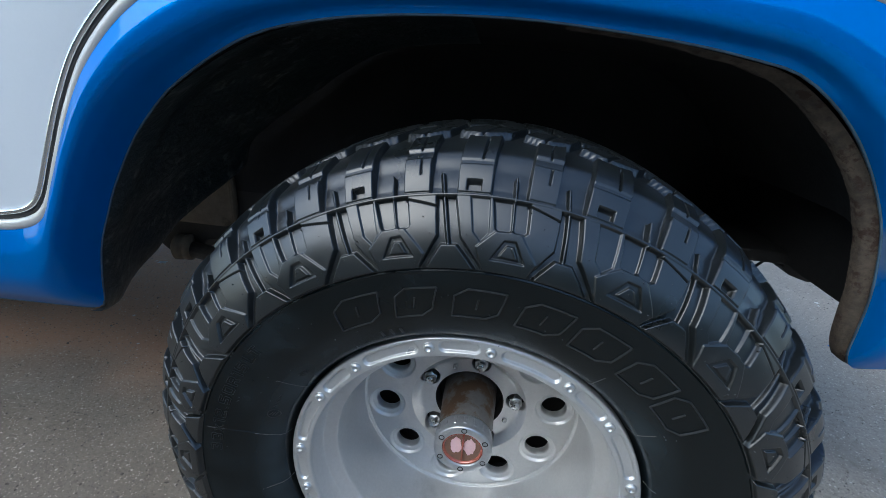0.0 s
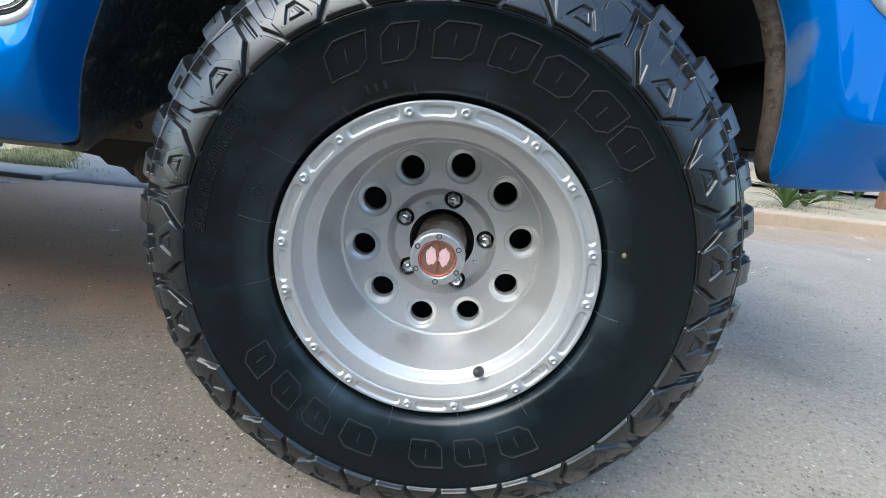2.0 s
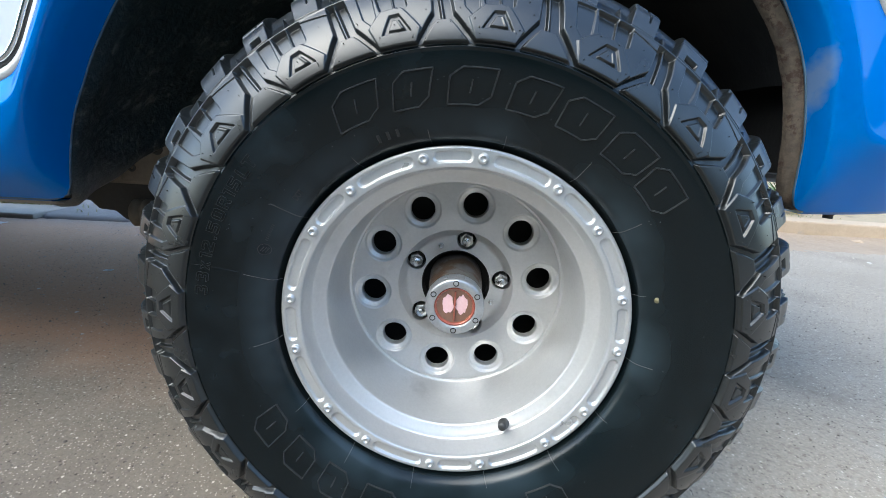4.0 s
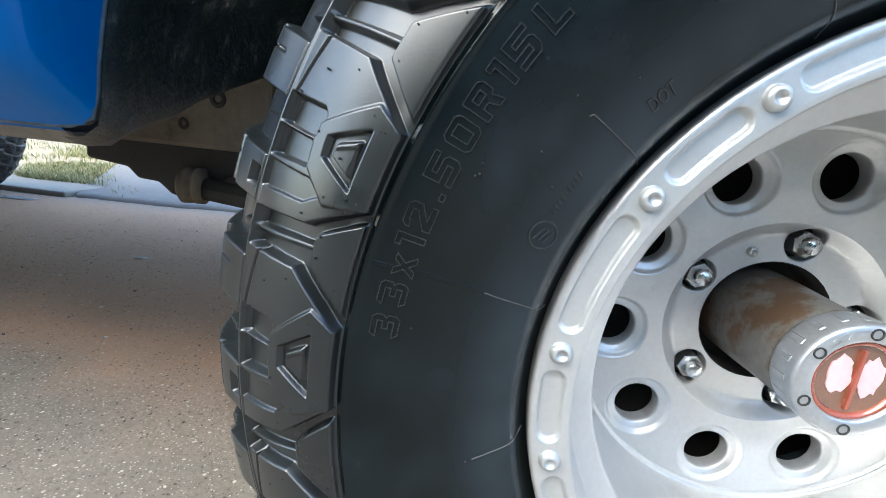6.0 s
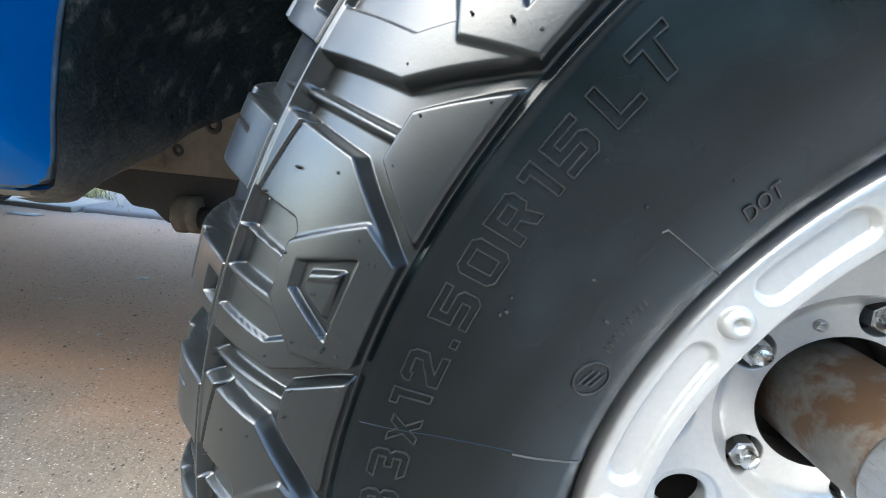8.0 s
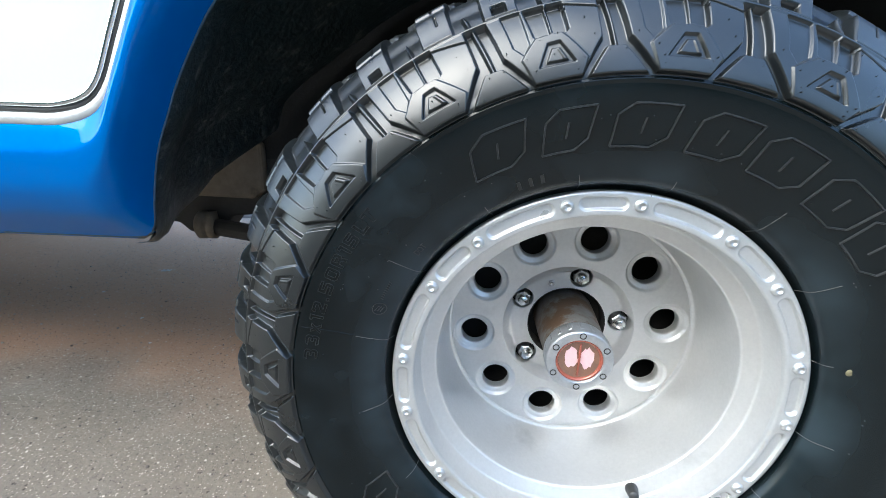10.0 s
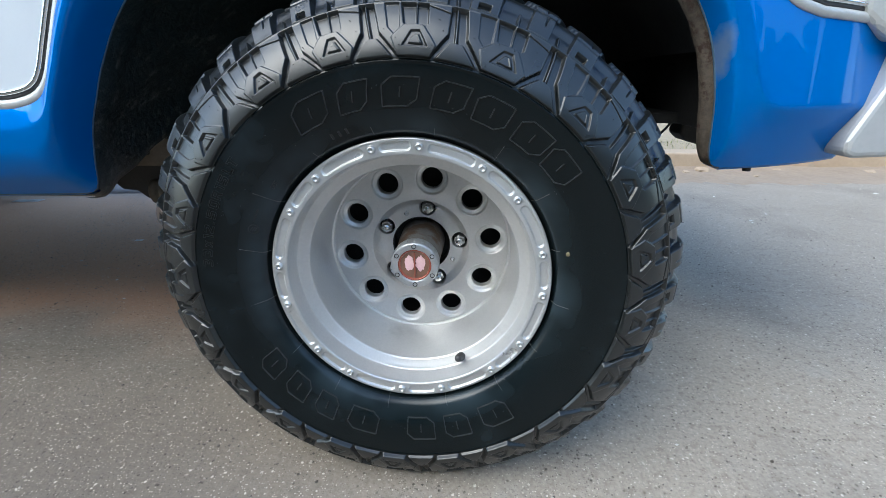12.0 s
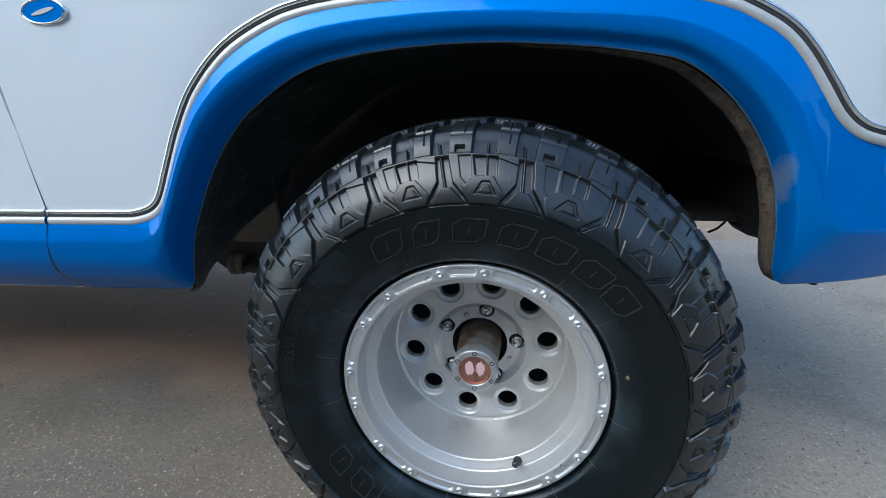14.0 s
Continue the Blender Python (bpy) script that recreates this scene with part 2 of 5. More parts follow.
def dusted(m, z_lo, z_hi):
    """Road dust caked on the lower rim of a panel."""
    n, l = m.node_tree.nodes, m.node_tree.links
    p = n["Principled BSDF"]
    src = p.inputs["Base Color"].links[0].from_socket
    tc, sp, ns, ad, rg, mx = n.new("ShaderNodeTexCoord"), n.new("ShaderNodeSeparateXYZ"), n.new("ShaderNodeTexNoise"), n.new("ShaderNodeMath"), n.new("ShaderNodeMapRange"), n.new("ShaderNodeMix")
    ad.operation, mx.data_type = "MULTIPLY_ADD", "RGBA"
    ns.inputs["Scale"].default_value, ns.inputs["Detail"].default_value = 24, 7
    l.new(tc.outputs["Object"], sp.inputs[0])
    l.new(tc.outputs["Object"], ns.inputs["Vector"])
    l.new(ns.outputs[0], ad.inputs[0])
    ad.inputs[1].default_value = -0.09
    l.new(sp.outputs[2], ad.inputs[2])
    rg.inputs[1].default_value, rg.inputs[2].default_value, rg.inputs[3].default_value, rg.inputs[4].default_value = z_lo - 0.045, z_hi - 0.045, 0.85, 0.0
    l.new(ad.outputs[0], rg.inputs[0])
    l.new(rg.outputs[0], mx.inputs[0])
    l.new(src, mx.inputs[6])
    mx.inputs[7].default_value = (0.11, 0.105, 0.092, 1)
    l.new(mx.outputs[2], p.inputs["Base Color"])


dusted(UNDERCOAT, 0.49, 0.545)


def asphalt():
    """Asphalt: aggregate grains of mixed greys, broad stains, and brown dust with painted shade where the vehicle
    stands.
    """
    m = mat("asphalt", (0.390, 0.338, 0.272), (0.225, 0.194, 0.155), 0.9, 130, 0.35, 0.85, 0.95, spec=0.25)
    n, l = m.node_tree.nodes, m.node_tree.links
    p = n["Principled BSDF"]
    src = p.inputs["Base Color"].links[0].from_socket
    tc = n.new("ShaderNodeTexCoord")
    sep = n.new("ShaderNodeSeparateXYZ")
    l.new(tc.outputs["Object"], sep.inputs[0])

    def noise_tex(scale, detail):
        t = n.new("ShaderNodeTexNoise")
        t.inputs["Scale"].default_value, t.inputs["Detail"].default_value = scale, detail
        l.new(tc.outputs["Object"], t.inputs["Vector"])
        return t.outputs[0]

    def cells(scale):
        t = n.new("ShaderNodeTexVoronoi")
        t.inputs["Scale"].default_value = scale
        l.new(tc.outputs["Object"], t.inputs["Vector"])
        return t

    def math_node(op, a, b):
        k = n.new("ShaderNodeMath")
        k.operation = op
        k.use_clamp = op == "MULTIPLY"
        for i, v in enumerate((a, b)):
            if isinstance(v, (int, float)):
                k.inputs[i].default_value = v
            else:
                l.new(v, k.inputs[i])
        return k.outputs[0]

    def rng(v, lo, hi, a=0.0, b=1.0):
        r = n.new("ShaderNodeMapRange")
        r.interpolation_type = "SMOOTHSTEP"
        r.inputs[1].default_value, r.inputs[2].default_value, r.inputs[3].default_value, r.inputs[4].default_value = lo, hi, a, b
        l.new(v, r.inputs[0])
        return r.outputs[0]

    def blend(mode, fac, a, b):
        x = n.new("ShaderNodeMix")
        x.data_type, x.blend_type = "RGBA", mode
        for i, v in ((0, fac), (6, a), (7, b)):
            if isinstance(v, (int, float)):
                x.inputs[i].default_value = v
            elif isinstance(v, tuple):
                x.inputs[i].default_value = (*v, 1)
            else:
                l.new(v, x.inputs[i])
        return x.outputs[2]

    big, small = cells(105), cells(240)
    sep1, sep2 = n.new("ShaderNodeSeparateColor"), n.new("ShaderNodeSeparateColor")
    l.new(big.outputs["Color"], sep1.inputs[0])
    l.new(small.outputs["Color"], sep2.inputs[0])
    c = blend("MIX", rng(noise_tex(2.3, 7), 0.52, 0.70, 0, 0.45), src, (0.155, 0.138, 0.115))
    c = blend("MIX", rng(noise_tex(9.0, 5), 0.55, 0.75, 0, 0.35), c, (0.36, 0.33, 0.285))
    c = blend("MIX", rng(noise_tex(55, 6), 0.50, 0.70, 0, 0.4), c, (0.16, 0.132, 0.105))
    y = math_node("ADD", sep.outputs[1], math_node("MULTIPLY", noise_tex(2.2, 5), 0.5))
    # brown dust under the vehicle, its colour lifted for the light there
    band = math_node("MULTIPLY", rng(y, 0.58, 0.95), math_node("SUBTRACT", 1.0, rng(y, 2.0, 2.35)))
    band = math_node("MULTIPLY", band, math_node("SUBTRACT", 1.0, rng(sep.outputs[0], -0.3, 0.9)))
    # brown dust and the vehicle's shade, painted together on the left
    dusty_shade = math_node("MULTIPLY", math_node("SUBTRACT", 1.0, rng(math_node("ADD", sep.outputs[0], math_node("MULTIPLY", noise_tex(1.7, 5), 0.6)), -0.35, 0.75)), rng(y, 0.30, 0.85, 0.95, 0.2))
    c = blend("MIX", math_node("MULTIPLY", dusty_shade, 0.80), c, (0.115, 0.095, 0.075))
    # darker towards the far right
    far_right = math_node("MULTIPLY", rng(y, 0.5, 1.5), rng(sep.outputs[0], -0.2, 0.8))
    c = blend("MIX", math_node("MULTIPLY", far_right, 0.30), c, (0.22, 0.18, 0.135))
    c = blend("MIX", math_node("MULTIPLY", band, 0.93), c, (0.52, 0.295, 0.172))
    # sparse dark pits and pale chips in a smooth worn binder
    uneven = noise_tex(260, 3)
    inner = rng(math_node("ADD", big.outputs["Distance"], math_node("MULTIPLY", uneven, 0.5)), 0.42, 0.60, 1.0, 0.0)
    inner2 = rng(math_node("ADD", small.outputs["Distance"], math_node("MULTIPLY", uneven, 0.5)), 0.46, 0.68, 1.0, 0.0)
    patchy = rng(noise_tex(5.5, 4), 0.38, 0.62, 0.4, 1.0)
    pit = math_node("MULTIPLY", patchy, math_node("MULTIPLY", inner, rng(sep1.outputs[1], 0.62, 0.90, 0, 0.75)))
    pit2 = math_node("MULTIPLY", patchy, math_node("MULTIPLY", inner2, rng(sep2.outputs[0], 0.45, 0.80, 0, 0.55)))
    c = blend("MIX", math_node("MULTIPLY", inner2, rng(sep2.outputs[1], 0.66, 0.90, 0, 0.75)), c, (0.58, 0.515, 0.425))
    c = blend("MIX", math_node("MULTIPLY", inner, rng(sep1.outputs[0], 0.86, 0.95, 0, 0.75)), c, (0.66, 0.59, 0.49))
    rough_cells = cells(58)
    sep3 = n.new("ShaderNodeSeparateColor")
    l.new(rough_cells.outputs["Color"], sep3.inputs[0])
    inner3 = rng(math_node("ADD", rough_cells.outputs["Distance"], math_node("MULTIPLY", uneven, 0.7)), 0.45, 0.62, 1.0, 0.0)
    c = blend("MIX", math_node("MULTIPLY", inner3, rng(sep3.outputs[0], 0.82, 0.97, 0, 0.35)), c, (0.13, 0.105, 0.082))
    c = blend("MIX", pit, c, (0.045, 0.038, 0.032))
    c = blend("MIX", pit2, c, (0.09, 0.077, 0.065))
    l.new(c, p.inputs["Base Color"])
    bmp = n.new("ShaderNodeBump")
    bmp.inputs["Strength"].default_value, bmp.inputs["Distance"].default_value = 1.0, 0.0022
    l.new(math_node("SUBTRACT", math_node("MULTIPLY", noise_tex(120, 5), 0.8), math_node("ADD", pit, math_node("MULTIPLY", pit2, 0.6))), bmp.inputs["Height"])
    l.new(bmp.outputs[0], p.inputs["Normal"])
    return m


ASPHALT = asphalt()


def speckled(m, dark, pale):
    """Each loose grain has its own shade."""
    n, l = m.node_tree.nodes, m.node_tree.links
    g, x = n.new("ShaderNodeNewGeometry"), n.new("ShaderNodeMix")
    x.data_type = "RGBA"
    l.new(g.outputs["Random Per Island"], x.inputs[0])
    x.inputs[6].default_value, x.inputs[7].default_value = (*dark, 1), (*pale, 1)
    l.new(x.outputs[2], n["Principled BSDF"].inputs["Base Color"])


speckled(STONE, (0.07, 0.058, 0.047), (0.44, 0.38, 0.31))
speckled(GRASS, (0.09, 0.13, 0.03), (0.42, 0.35, 0.17))


# ---- helpers for meshes ----
def finish(me, material, smooth=True):
    me.materials.append(material)
    if smooth:
        me.polygons.foreach_set("use_smooth", np.ones(len(me.polygons), bool))
    me.update()
    return me


def grid_mesh(name, v, material, wrap=False, smooth=True, flip=False):
    """A sheet of quads from an array (rows, columns, 3); wrap closes the rows' ends."""
    nu, nv = v.shape[:2]
    idx = np.arange(nu * nv).reshape(nu, nv)
    a = idx if wrap else idx[:-1]
    b = np.roll(idx, -1, 0) if wrap else idx[1:]
    q = np.stack([a[:, :-1], b[:, :-1], b[:, 1:], a[:, 1:]], -1).reshape(-1, 4)
    if flip:
        q = q[:, ::-1]
    me = bpy.data.meshes.new(name)
    me.vertices.add(nu * nv)
    me.vertices.foreach_set("co", np.ascontiguousarray(v, np.float32).ravel())
    me.loops.add(q.size)
    me.loops.foreach_set("vertex_index", np.ascontiguousarray(q, np.int32).ravel())
    me.polygons.add(len(q))
    me.polygons.foreach_set("loop_start", np.arange(0, q.size, 4, dtype=np.int32))
    me.polygons.foreach_set("loop_total", np.full(len(q), 4, np.int32))
    me.update(calc_edges=True)
    me.validate()
    return finish(me, material, smooth)


def bm_mesh(name, bm, material, smooth=False):
    bmesh.ops.recalc_face_normals(bm, faces=bm.faces)
    me = bpy.data.meshes.new(name)
    bm.to_mesh(me)
    bm.free()
    return finish(me, material, smooth)


def part(name, me, parent=None, label="", m=None):
    """Links a mesh under a thing, keeping the place that the mesh was built in."""
    ob = new(name, me)
    if m is not None:
        ob.matrix_basis = m
    if parent is not None:
        ob.parent = parent
        if parent.parent is None and parent.data is None:
            ob.matrix_parent_inverse = Matrix.Translation(-parent.location)
        elif parent.parent is not None or parent.data is not None:
            ob.matrix_parent_inverse = parent.matrix_basis.inverted()
    return tagged(ob, label)


def thing(name, base, label, category, group="", kind=""):
    e = new(name)
    e.empty_display_size = 0.1
    e.location = base
    return tagged(e, label, category, group, kind)


def box_bm(lo, hi, bevel=0.0, seg=2):
    bm = bmesh.new()
    bmesh.ops.create_cube(bm, size=1)
    for v in bm.verts:
        v.co = Vector([lo[i] + (hi[i] - lo[i]) * (v.co[i] + 0.5) for i in range(3)])
    if bevel:
        bmesh.ops.bevel(bm, geom=bm.edges[:], offset=bevel, segments=seg, affect="EDGES", profile=0.5)
    return bm


def prism_bm(points, axis, lo, hi, bevel=0.0, seg=2):
    """A prism on a flat outline: points in the plane across axis ('y': x, z; 'x': y, z; 'z': x, y)."""
    bm = bmesh.new()
    put = {"y": lambda a, b, c: (a, c, b), "x": lambda a, b, c: (c, a, b), "z": lambda a, b, c: (a, b, c)}[axis]
    f = bm.faces.new([bm.verts.new(put(a, b, lo)) for a, b in points])
    r = bmesh.ops.extrude_face_region(bm, geom=[f])
    for v in (g for g in r["geom"] if isinstance(g, bmesh.types.BMVert)):
        v.co += Vector(put(0, 0, hi - lo))
    bmesh.ops.recalc_face_normals(bm, faces=bm.faces)
    if bevel:
        bmesh.ops.bevel(bm, geom=bm.edges[:], offset=bevel, segments=seg, affect="EDGES", profile=0.5)
    return bm


def lathe(name, profile, material, n=96, centre=(0.0, 0.39), smooth=True):
    """Turned round the wheel's axle: profile of (radius, y)."""
    p = np.array(profile, float)
    a = np.linspace(0, 2 * np.pi, n, endpoint=False)
    v = np.zeros((n, len(p), 3))
    v[..., 0] = centre[0] + np.cos(a)[:, None] * p[None, :, 0]
    v[..., 2] = centre[1] + np.sin(a)[:, None] * p[None, :, 0]
    v[..., 1] = p[None, :, 1]
    return grid_mesh(name, v, material, wrap=True, smooth=smooth, flip=True)


def tube(name, pts, radius, material, n=12):
    """A round bar along a path."""
    pts = [Vector(p) for p in pts]
    v = np.zeros((len(pts) + 2, n + 1, 3))
    for i in range(len(pts) + 2):
        k = min(max(i - 1, 0), len(pts) - 1)
        d = (pts[min(k + 1, len(pts) - 1)] - pts[max(k - 1, 0)]).normalized()
        s = d.cross(Vector((0.31, 0.2, 0.93))).normalized()
        u = d.cross(s)
        rad = 0.0 if i in (0, len(pts) + 1) else radius
        for j in range(n + 1):
            a = 2 * math.pi * j / n
            v[i, j] = pts[k] + (s * math.cos(a) + u * math.sin(a)) * rad
    return grid_mesh(name, v, material)


def curve_through(ctrl, n):
    """n points evenly along a smooth line through the control points."""
    c = np.array(ctrl, float)
    c = np.vstack([2 * c[0] - c[1], c, 2 * c[-1] - c[-2]])
    t = np.linspace(0, 1, 24, endpoint=False)[:, None]
    out = []
    for i in range(1, len(c) - 2):
        a, b, d, e = c[i - 1:i + 3]
        out.append(0.5 * (2 * b + (d - a) * t + (2 * a - 5 * b + 4 * d - e) * t ** 2 + (3 * b - a - 3 * d + e) * t ** 3))
    out = np.vstack(out + [c[-2:-1]])
    s = np.r_[0, np.cumsum(np.linalg.norm(np.diff(out, axis=0), axis=1))]
    k = np.linspace(0, s[-1], n)
    return np.stack([np.interp(k, s, out[:, j]) for j in range(out.shape[1])], -1)


def smooth01(x):
    x = np.clip(x, 0, 1)
    return x * x * (3 - 2 * x)


# ---- ground, verge and walls that close the place ----
def flat_strip(name, x0, x1, y0, y1, z, material, nx=2, ny=2, rough=0.0, label="", category="", kind="structure"):
    xs, ys = np.linspace(x0, x1, nx), np.linspace(y0, y1, ny)
    v = np.zeros((nx, ny, 3))
    v[..., 0], v[..., 1] = xs[:, None], ys[None, :]
    v[..., 2] = z
    if rough:
        for i in range(nx):
            for j in range(ny):
                v[i, j, 2] += rough * noise.noise(Vector((v[i, j, 0] * 1.7, v[i, j, 1] * 1.7, 3.3)))
    return tagged(new(name, grid_mesh(name, v, material)), label, category, kind=kind)


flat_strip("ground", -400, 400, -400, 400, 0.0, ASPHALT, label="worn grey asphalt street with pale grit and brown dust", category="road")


# the driveway apron meets the road in a broken edge
def driveway():
    n = 90
    xs = np.linspace(-2.42, 0.9, n)
    v = np.zeros((n, 7, 3))
    for i, x in enumerate(xs):
        edge = 1.98 + 0.05 * noise.noise(Vector((x * 3.1, 0, 0))) + 0.02 * noise.noise(Vector((x * 17, 4, 0))) + 0.16 * smooth01((x + 2.2) / 1.2)
        ys = [edge, edge + 0.006, edge + 0.05, edge + 0.4, 3.4, 5.5, 8.0]
        zs = [-0.01, 0.012, 0.022, 0.04, 0.1, 0.14, 0.16]
        for j in range(7):
            v[i, j] = (x - 0.60 * (ys[j] - edge) * max(0, (0.9 - x) / 3.32) ** 2, ys[j], zs[j])
    me = grid_mesh("driveway", v, DRIVE, flip=True)
    return tagged(new("driveway", me), "pale cracked grey concrete driveway apron with a broken edge", "driveway", kind="structure")


driveway()
kerb_bm = bmesh.new()
for k in range(4):
    bb = box_bm((0.95 + k * 2.9, 2.86, -0.05), (0.95 + (k + 1) * 2.9 - 0.005, 3.06, 0.125), 0.012)
    tmp = bpy.data.meshes.new("tmp")
    bb.to_mesh(tmp)
    bb.free()
    kerb_bm.from_mesh(tmp)
    bpy.data.meshes.remove(tmp)
kerb = tagged(new("kerb", bm_mesh("kerb", kerb_bm, CONCRETE)), "pale worn concrete kerb along the street", "kerb", kind="structure")
flat_strip("verge", 0.9, 60, 3.055, 9.0, 0.105, SOIL, 60, 14, 0.035, "dry brown soil verge with sparse grass", "verge")
flat_strip("verge_left", -60, -2.5, 2.655, 9.0, 0.026, SOIL, 60, 14, 0.03, "straw-coloured dry verge beside the driveway", "verge")
tagged(new("pavement", bm_mesh("pavement", box_bm((-9.0, 1.93, -0.03), (-2.44, 2.66, 0.03), 0.01), PAVING)), "pale dusty concrete pavement beside the driveway", "pavement", kind="structure")
flat_strip("footpath", 3.2, 60, 5.2, 6.4, 0.15, CONCRETE, label="pale concrete footpath across the verge", category="footpath")
tagged(new("wall_far", bm_mesh("wall_far", box_bm((-60, 9.0, -0.1), (60, 9.2, 1.7)), PLASTER)), "plain plastered boundary wall behind the verge", "wall", kind="structure")


# ---- the wheel ----
HUB_Z = 0.39
TYRE_MID = 0.14
wheel = thing("wheel", (0, TYRE_MID, 0), "mud-terrain tyre on a silver alloy wheel standing on asphalt", "wheel", "wheels of the vehicle")

# tyre section from the bead over sidewall and shoulder to the crown: radius, y
SECTION = curve_through([(0.2078, 0.014), (0.2110, 0.0095), (0.2140, 0.0052), (0.2158, -0.0008), (0.2188, -0.0066), (0.225, -0.0115), (0.245, -0.0215), (0.27, -0.0300), (0.29, -0.0345), (0.305, -0.0355),
                         (0.325, -0.0305), (0.345, -0.0205), (0.366, -0.0040), (0.3800, 0.0118), (0.3900, 0.0295), (0.3962, 0.054), (0.4002, 0.09), (0.4012, 0.14)], 1200)
ARC = np.r_[0, np.cumsum(np.linalg.norm(np.diff(SECTION, axis=0), axis=1))]
ARC -= ARC[np.argmin(np.abs(SECTION[:420, 0] - 0.305))]      # 0 where the side lugs begin


def side_y(r):
    """The sidewall's y at a radius."""
    k = SECTION[:, 0] <= 0.31
    return np.interp(r, SECTION[k, 0], SECTION[k, 1])


# the tread's pitches are of uneven length: angles of the side lugs, and of the plain lugs between them
LUG_ANGLES = [-24.7, -7.6, 10.0, 28.1, 47.1, 66.9, 85.9, 103.1, 120.8, 140.2, 160.2, 177.6, 196.0, 212.5, 230.0, 247.0, 264.0, 281.0, 296.5, 314.5]
PLAIN_ANGLES = [-16.0, 0.8, 18.8, 37.5, 57.7, 77.7, 95.2, 111.6, 129.6, 151.4, 167.7, 186.6, 204.2, 221.5, 238.5, 255.5, 272.5, 288.6, 305.3, 325.0]
HALF = 0.0514                                         # half a pitch, along the sidewall


def inside(w, s, verts, soft=0.0011):
    """1 within a convex outline, falling to 0 over soft metres outside it."""
    v = np.array(verts, float)
    if np.sum(v[:, 0] * np.roll(v[:, 1], -1) - np.roll(v[:, 0], -1) * v[:, 1]) < 0:
        v = v[::-1]
    d = np.full(np.broadcast(w, s).shape, -1e9)
    for (ax, ay), (bx, by) in zip(v, np.roll(v, -1, 0)):
        ln = math.hypot(bx - ax, by - ay)
        d = np.maximum(d, ((by - ay) * (w - ax) - (bx - ax) * (s - ay)) / ln)
    return smooth01(1 - d / soft)


def tread_height(w, s):
    """Height of lugs over the tyre's section: w along one pitch from a side lug's middle (counter-clockwise), s from the lugs' inner edge, both in metres."""
    m = 0.001
    w, s = w / m, s / m
    v = np.where(w > 0, w - HALF / m, w + HALF / m)   # from the middle of the plain lug
    poly = lambda x, pts, soft=1.2: inside(x, s, pts, soft)
    up = lambda x, at, soft=1.0: smooth01((x - at) / soft + 0.5)
    band = lambda x, a, b, soft=1.0: up(x, a, soft) * (1 - up(x, b, soft))
    floor = -1.0 * smooth01((s - 2) / 9) - 1.5 * up(s, 72, 8) + 6.0 * up(s, 108, 26)
    h = floor + 0 * w
    # side lug: a broad block, widening towards the tread
    lug = poly(w, [(-20, 2.5), (20.5, 2.5), (40.5, 28), (46.5, 66), (-38, 66), (-39.5, 29)], 2.0)
    face = 5.6 + 0.4 * np.clip((s - 20) / 30, 0, 1)
    # a slit cuts the lug below the shoulder line, opening towards its clockwise end
    edge = 62.3 + np.minimum(0, w + 9) * 0.265
    slit = band(s, edge - 1.1, edge + 0.3, 0.7) * (1 - up(w, -10, 1.0))
    face = face - 5.0 * slit
    # raised plate with a sunk mark
    plate = poly(w, [(-20, 2.5), (-26, 14), (-6.7, 36), (12.5, 35), (27, 21), (20.5, 2.5)], 1.3)
    face = face + 1.7 * plate
    mark = poly(w, [(-15, 12.6), (14.5, 12.4), (5.0, 28.2), (-4.4, 28.4)], 0.8)
    core = poly(w, [(-8.8, 14.9), (7.6, 15.3), (2.4, 24.4), (-3.4, 24.0)], 0.8)
    bead = poly(w, [(-8.0, 15.4), (-6.2, 15.2), (-1.6, 23.4), (-3.0, 23.6)], 0.5)
    face = face - 3.0 * mark * (1 - 0.72 * core) + 0.7 * bead
    # twin pockets with a rib between them
    for pts in ([(-12.5, 38.5), (-10.8, 37), (-2.5, 37), (-1.0, 38.5), (0.6, 62.4), (-10.6, 62.4)], [(1.8, 38.5), (3.0, 37), (11.5, 36.5), (13.2, 38.2), (16.8, 62.4), (3.6, 62.4)]):
        face = face - 5.2 * poly(w, pts, 2.0)
    # flute with a slanted foot
    face = face - 2.3 * poly(w, [(21.0, 63), (35.0, 63), (31.2, 33.2), (24.8, 25.8), (19.0, 33)], 0.9)
    h = h * (1 - lug) + face * lug
    # plain lug between two side lugs, and a thin leaning rib from its top
    plain = poly(v, [(-22, 2), (22, 2), (7.0, 20.5), (-6.5, 20.5)], 1.9)
    h = np.maximum(h, floor + (4.9 - floor) * plain)
    lean = v - 0.13 * np.maximum(s - 20, 0)
    h = np.maximum(h, floor + 4.2 * band(lean, -1.5, 1.5, 2.2) * band(s, 19, 90, 1.0))
    # the shoulder line runs all round
    h = np.maximum(h, floor + (6.6 - floor) * band(s, 63.6, 66.2, 0.9))
    # shoulder blocks: a plain one, and one with a square window, with deep gaps between
    far = 150 + 5 * np.sin(2 * np.pi * w / 102.8 * 2 + 0.7)
    tilt = w + 0.06 * np.maximum(s - 95, 0)
    tall = 6.4 + 4.0 * smooth01((s - 70) / 30)
    reach = up(s, 66.3, 1.2) * (1 - up(s, far, 3))
    flat = band(tilt, -32.5, -8.0, 1.3)
    holed = band(tilt, 20.5, 46.5, 1.3)
    top = tall - 2.6 * band(s, 101, 112, 3.0) * flat - 1.2 * band(s, 94, 99, 2.0) * holed
    top = top - 4.0 * band(tilt, -24.2, -22.8, 0.8) * band(s, 84, 100, 1.5) - 4.0 * band(tilt, -21.8, -20.4, 0.8) * band(s, 113, 140, 1.5)
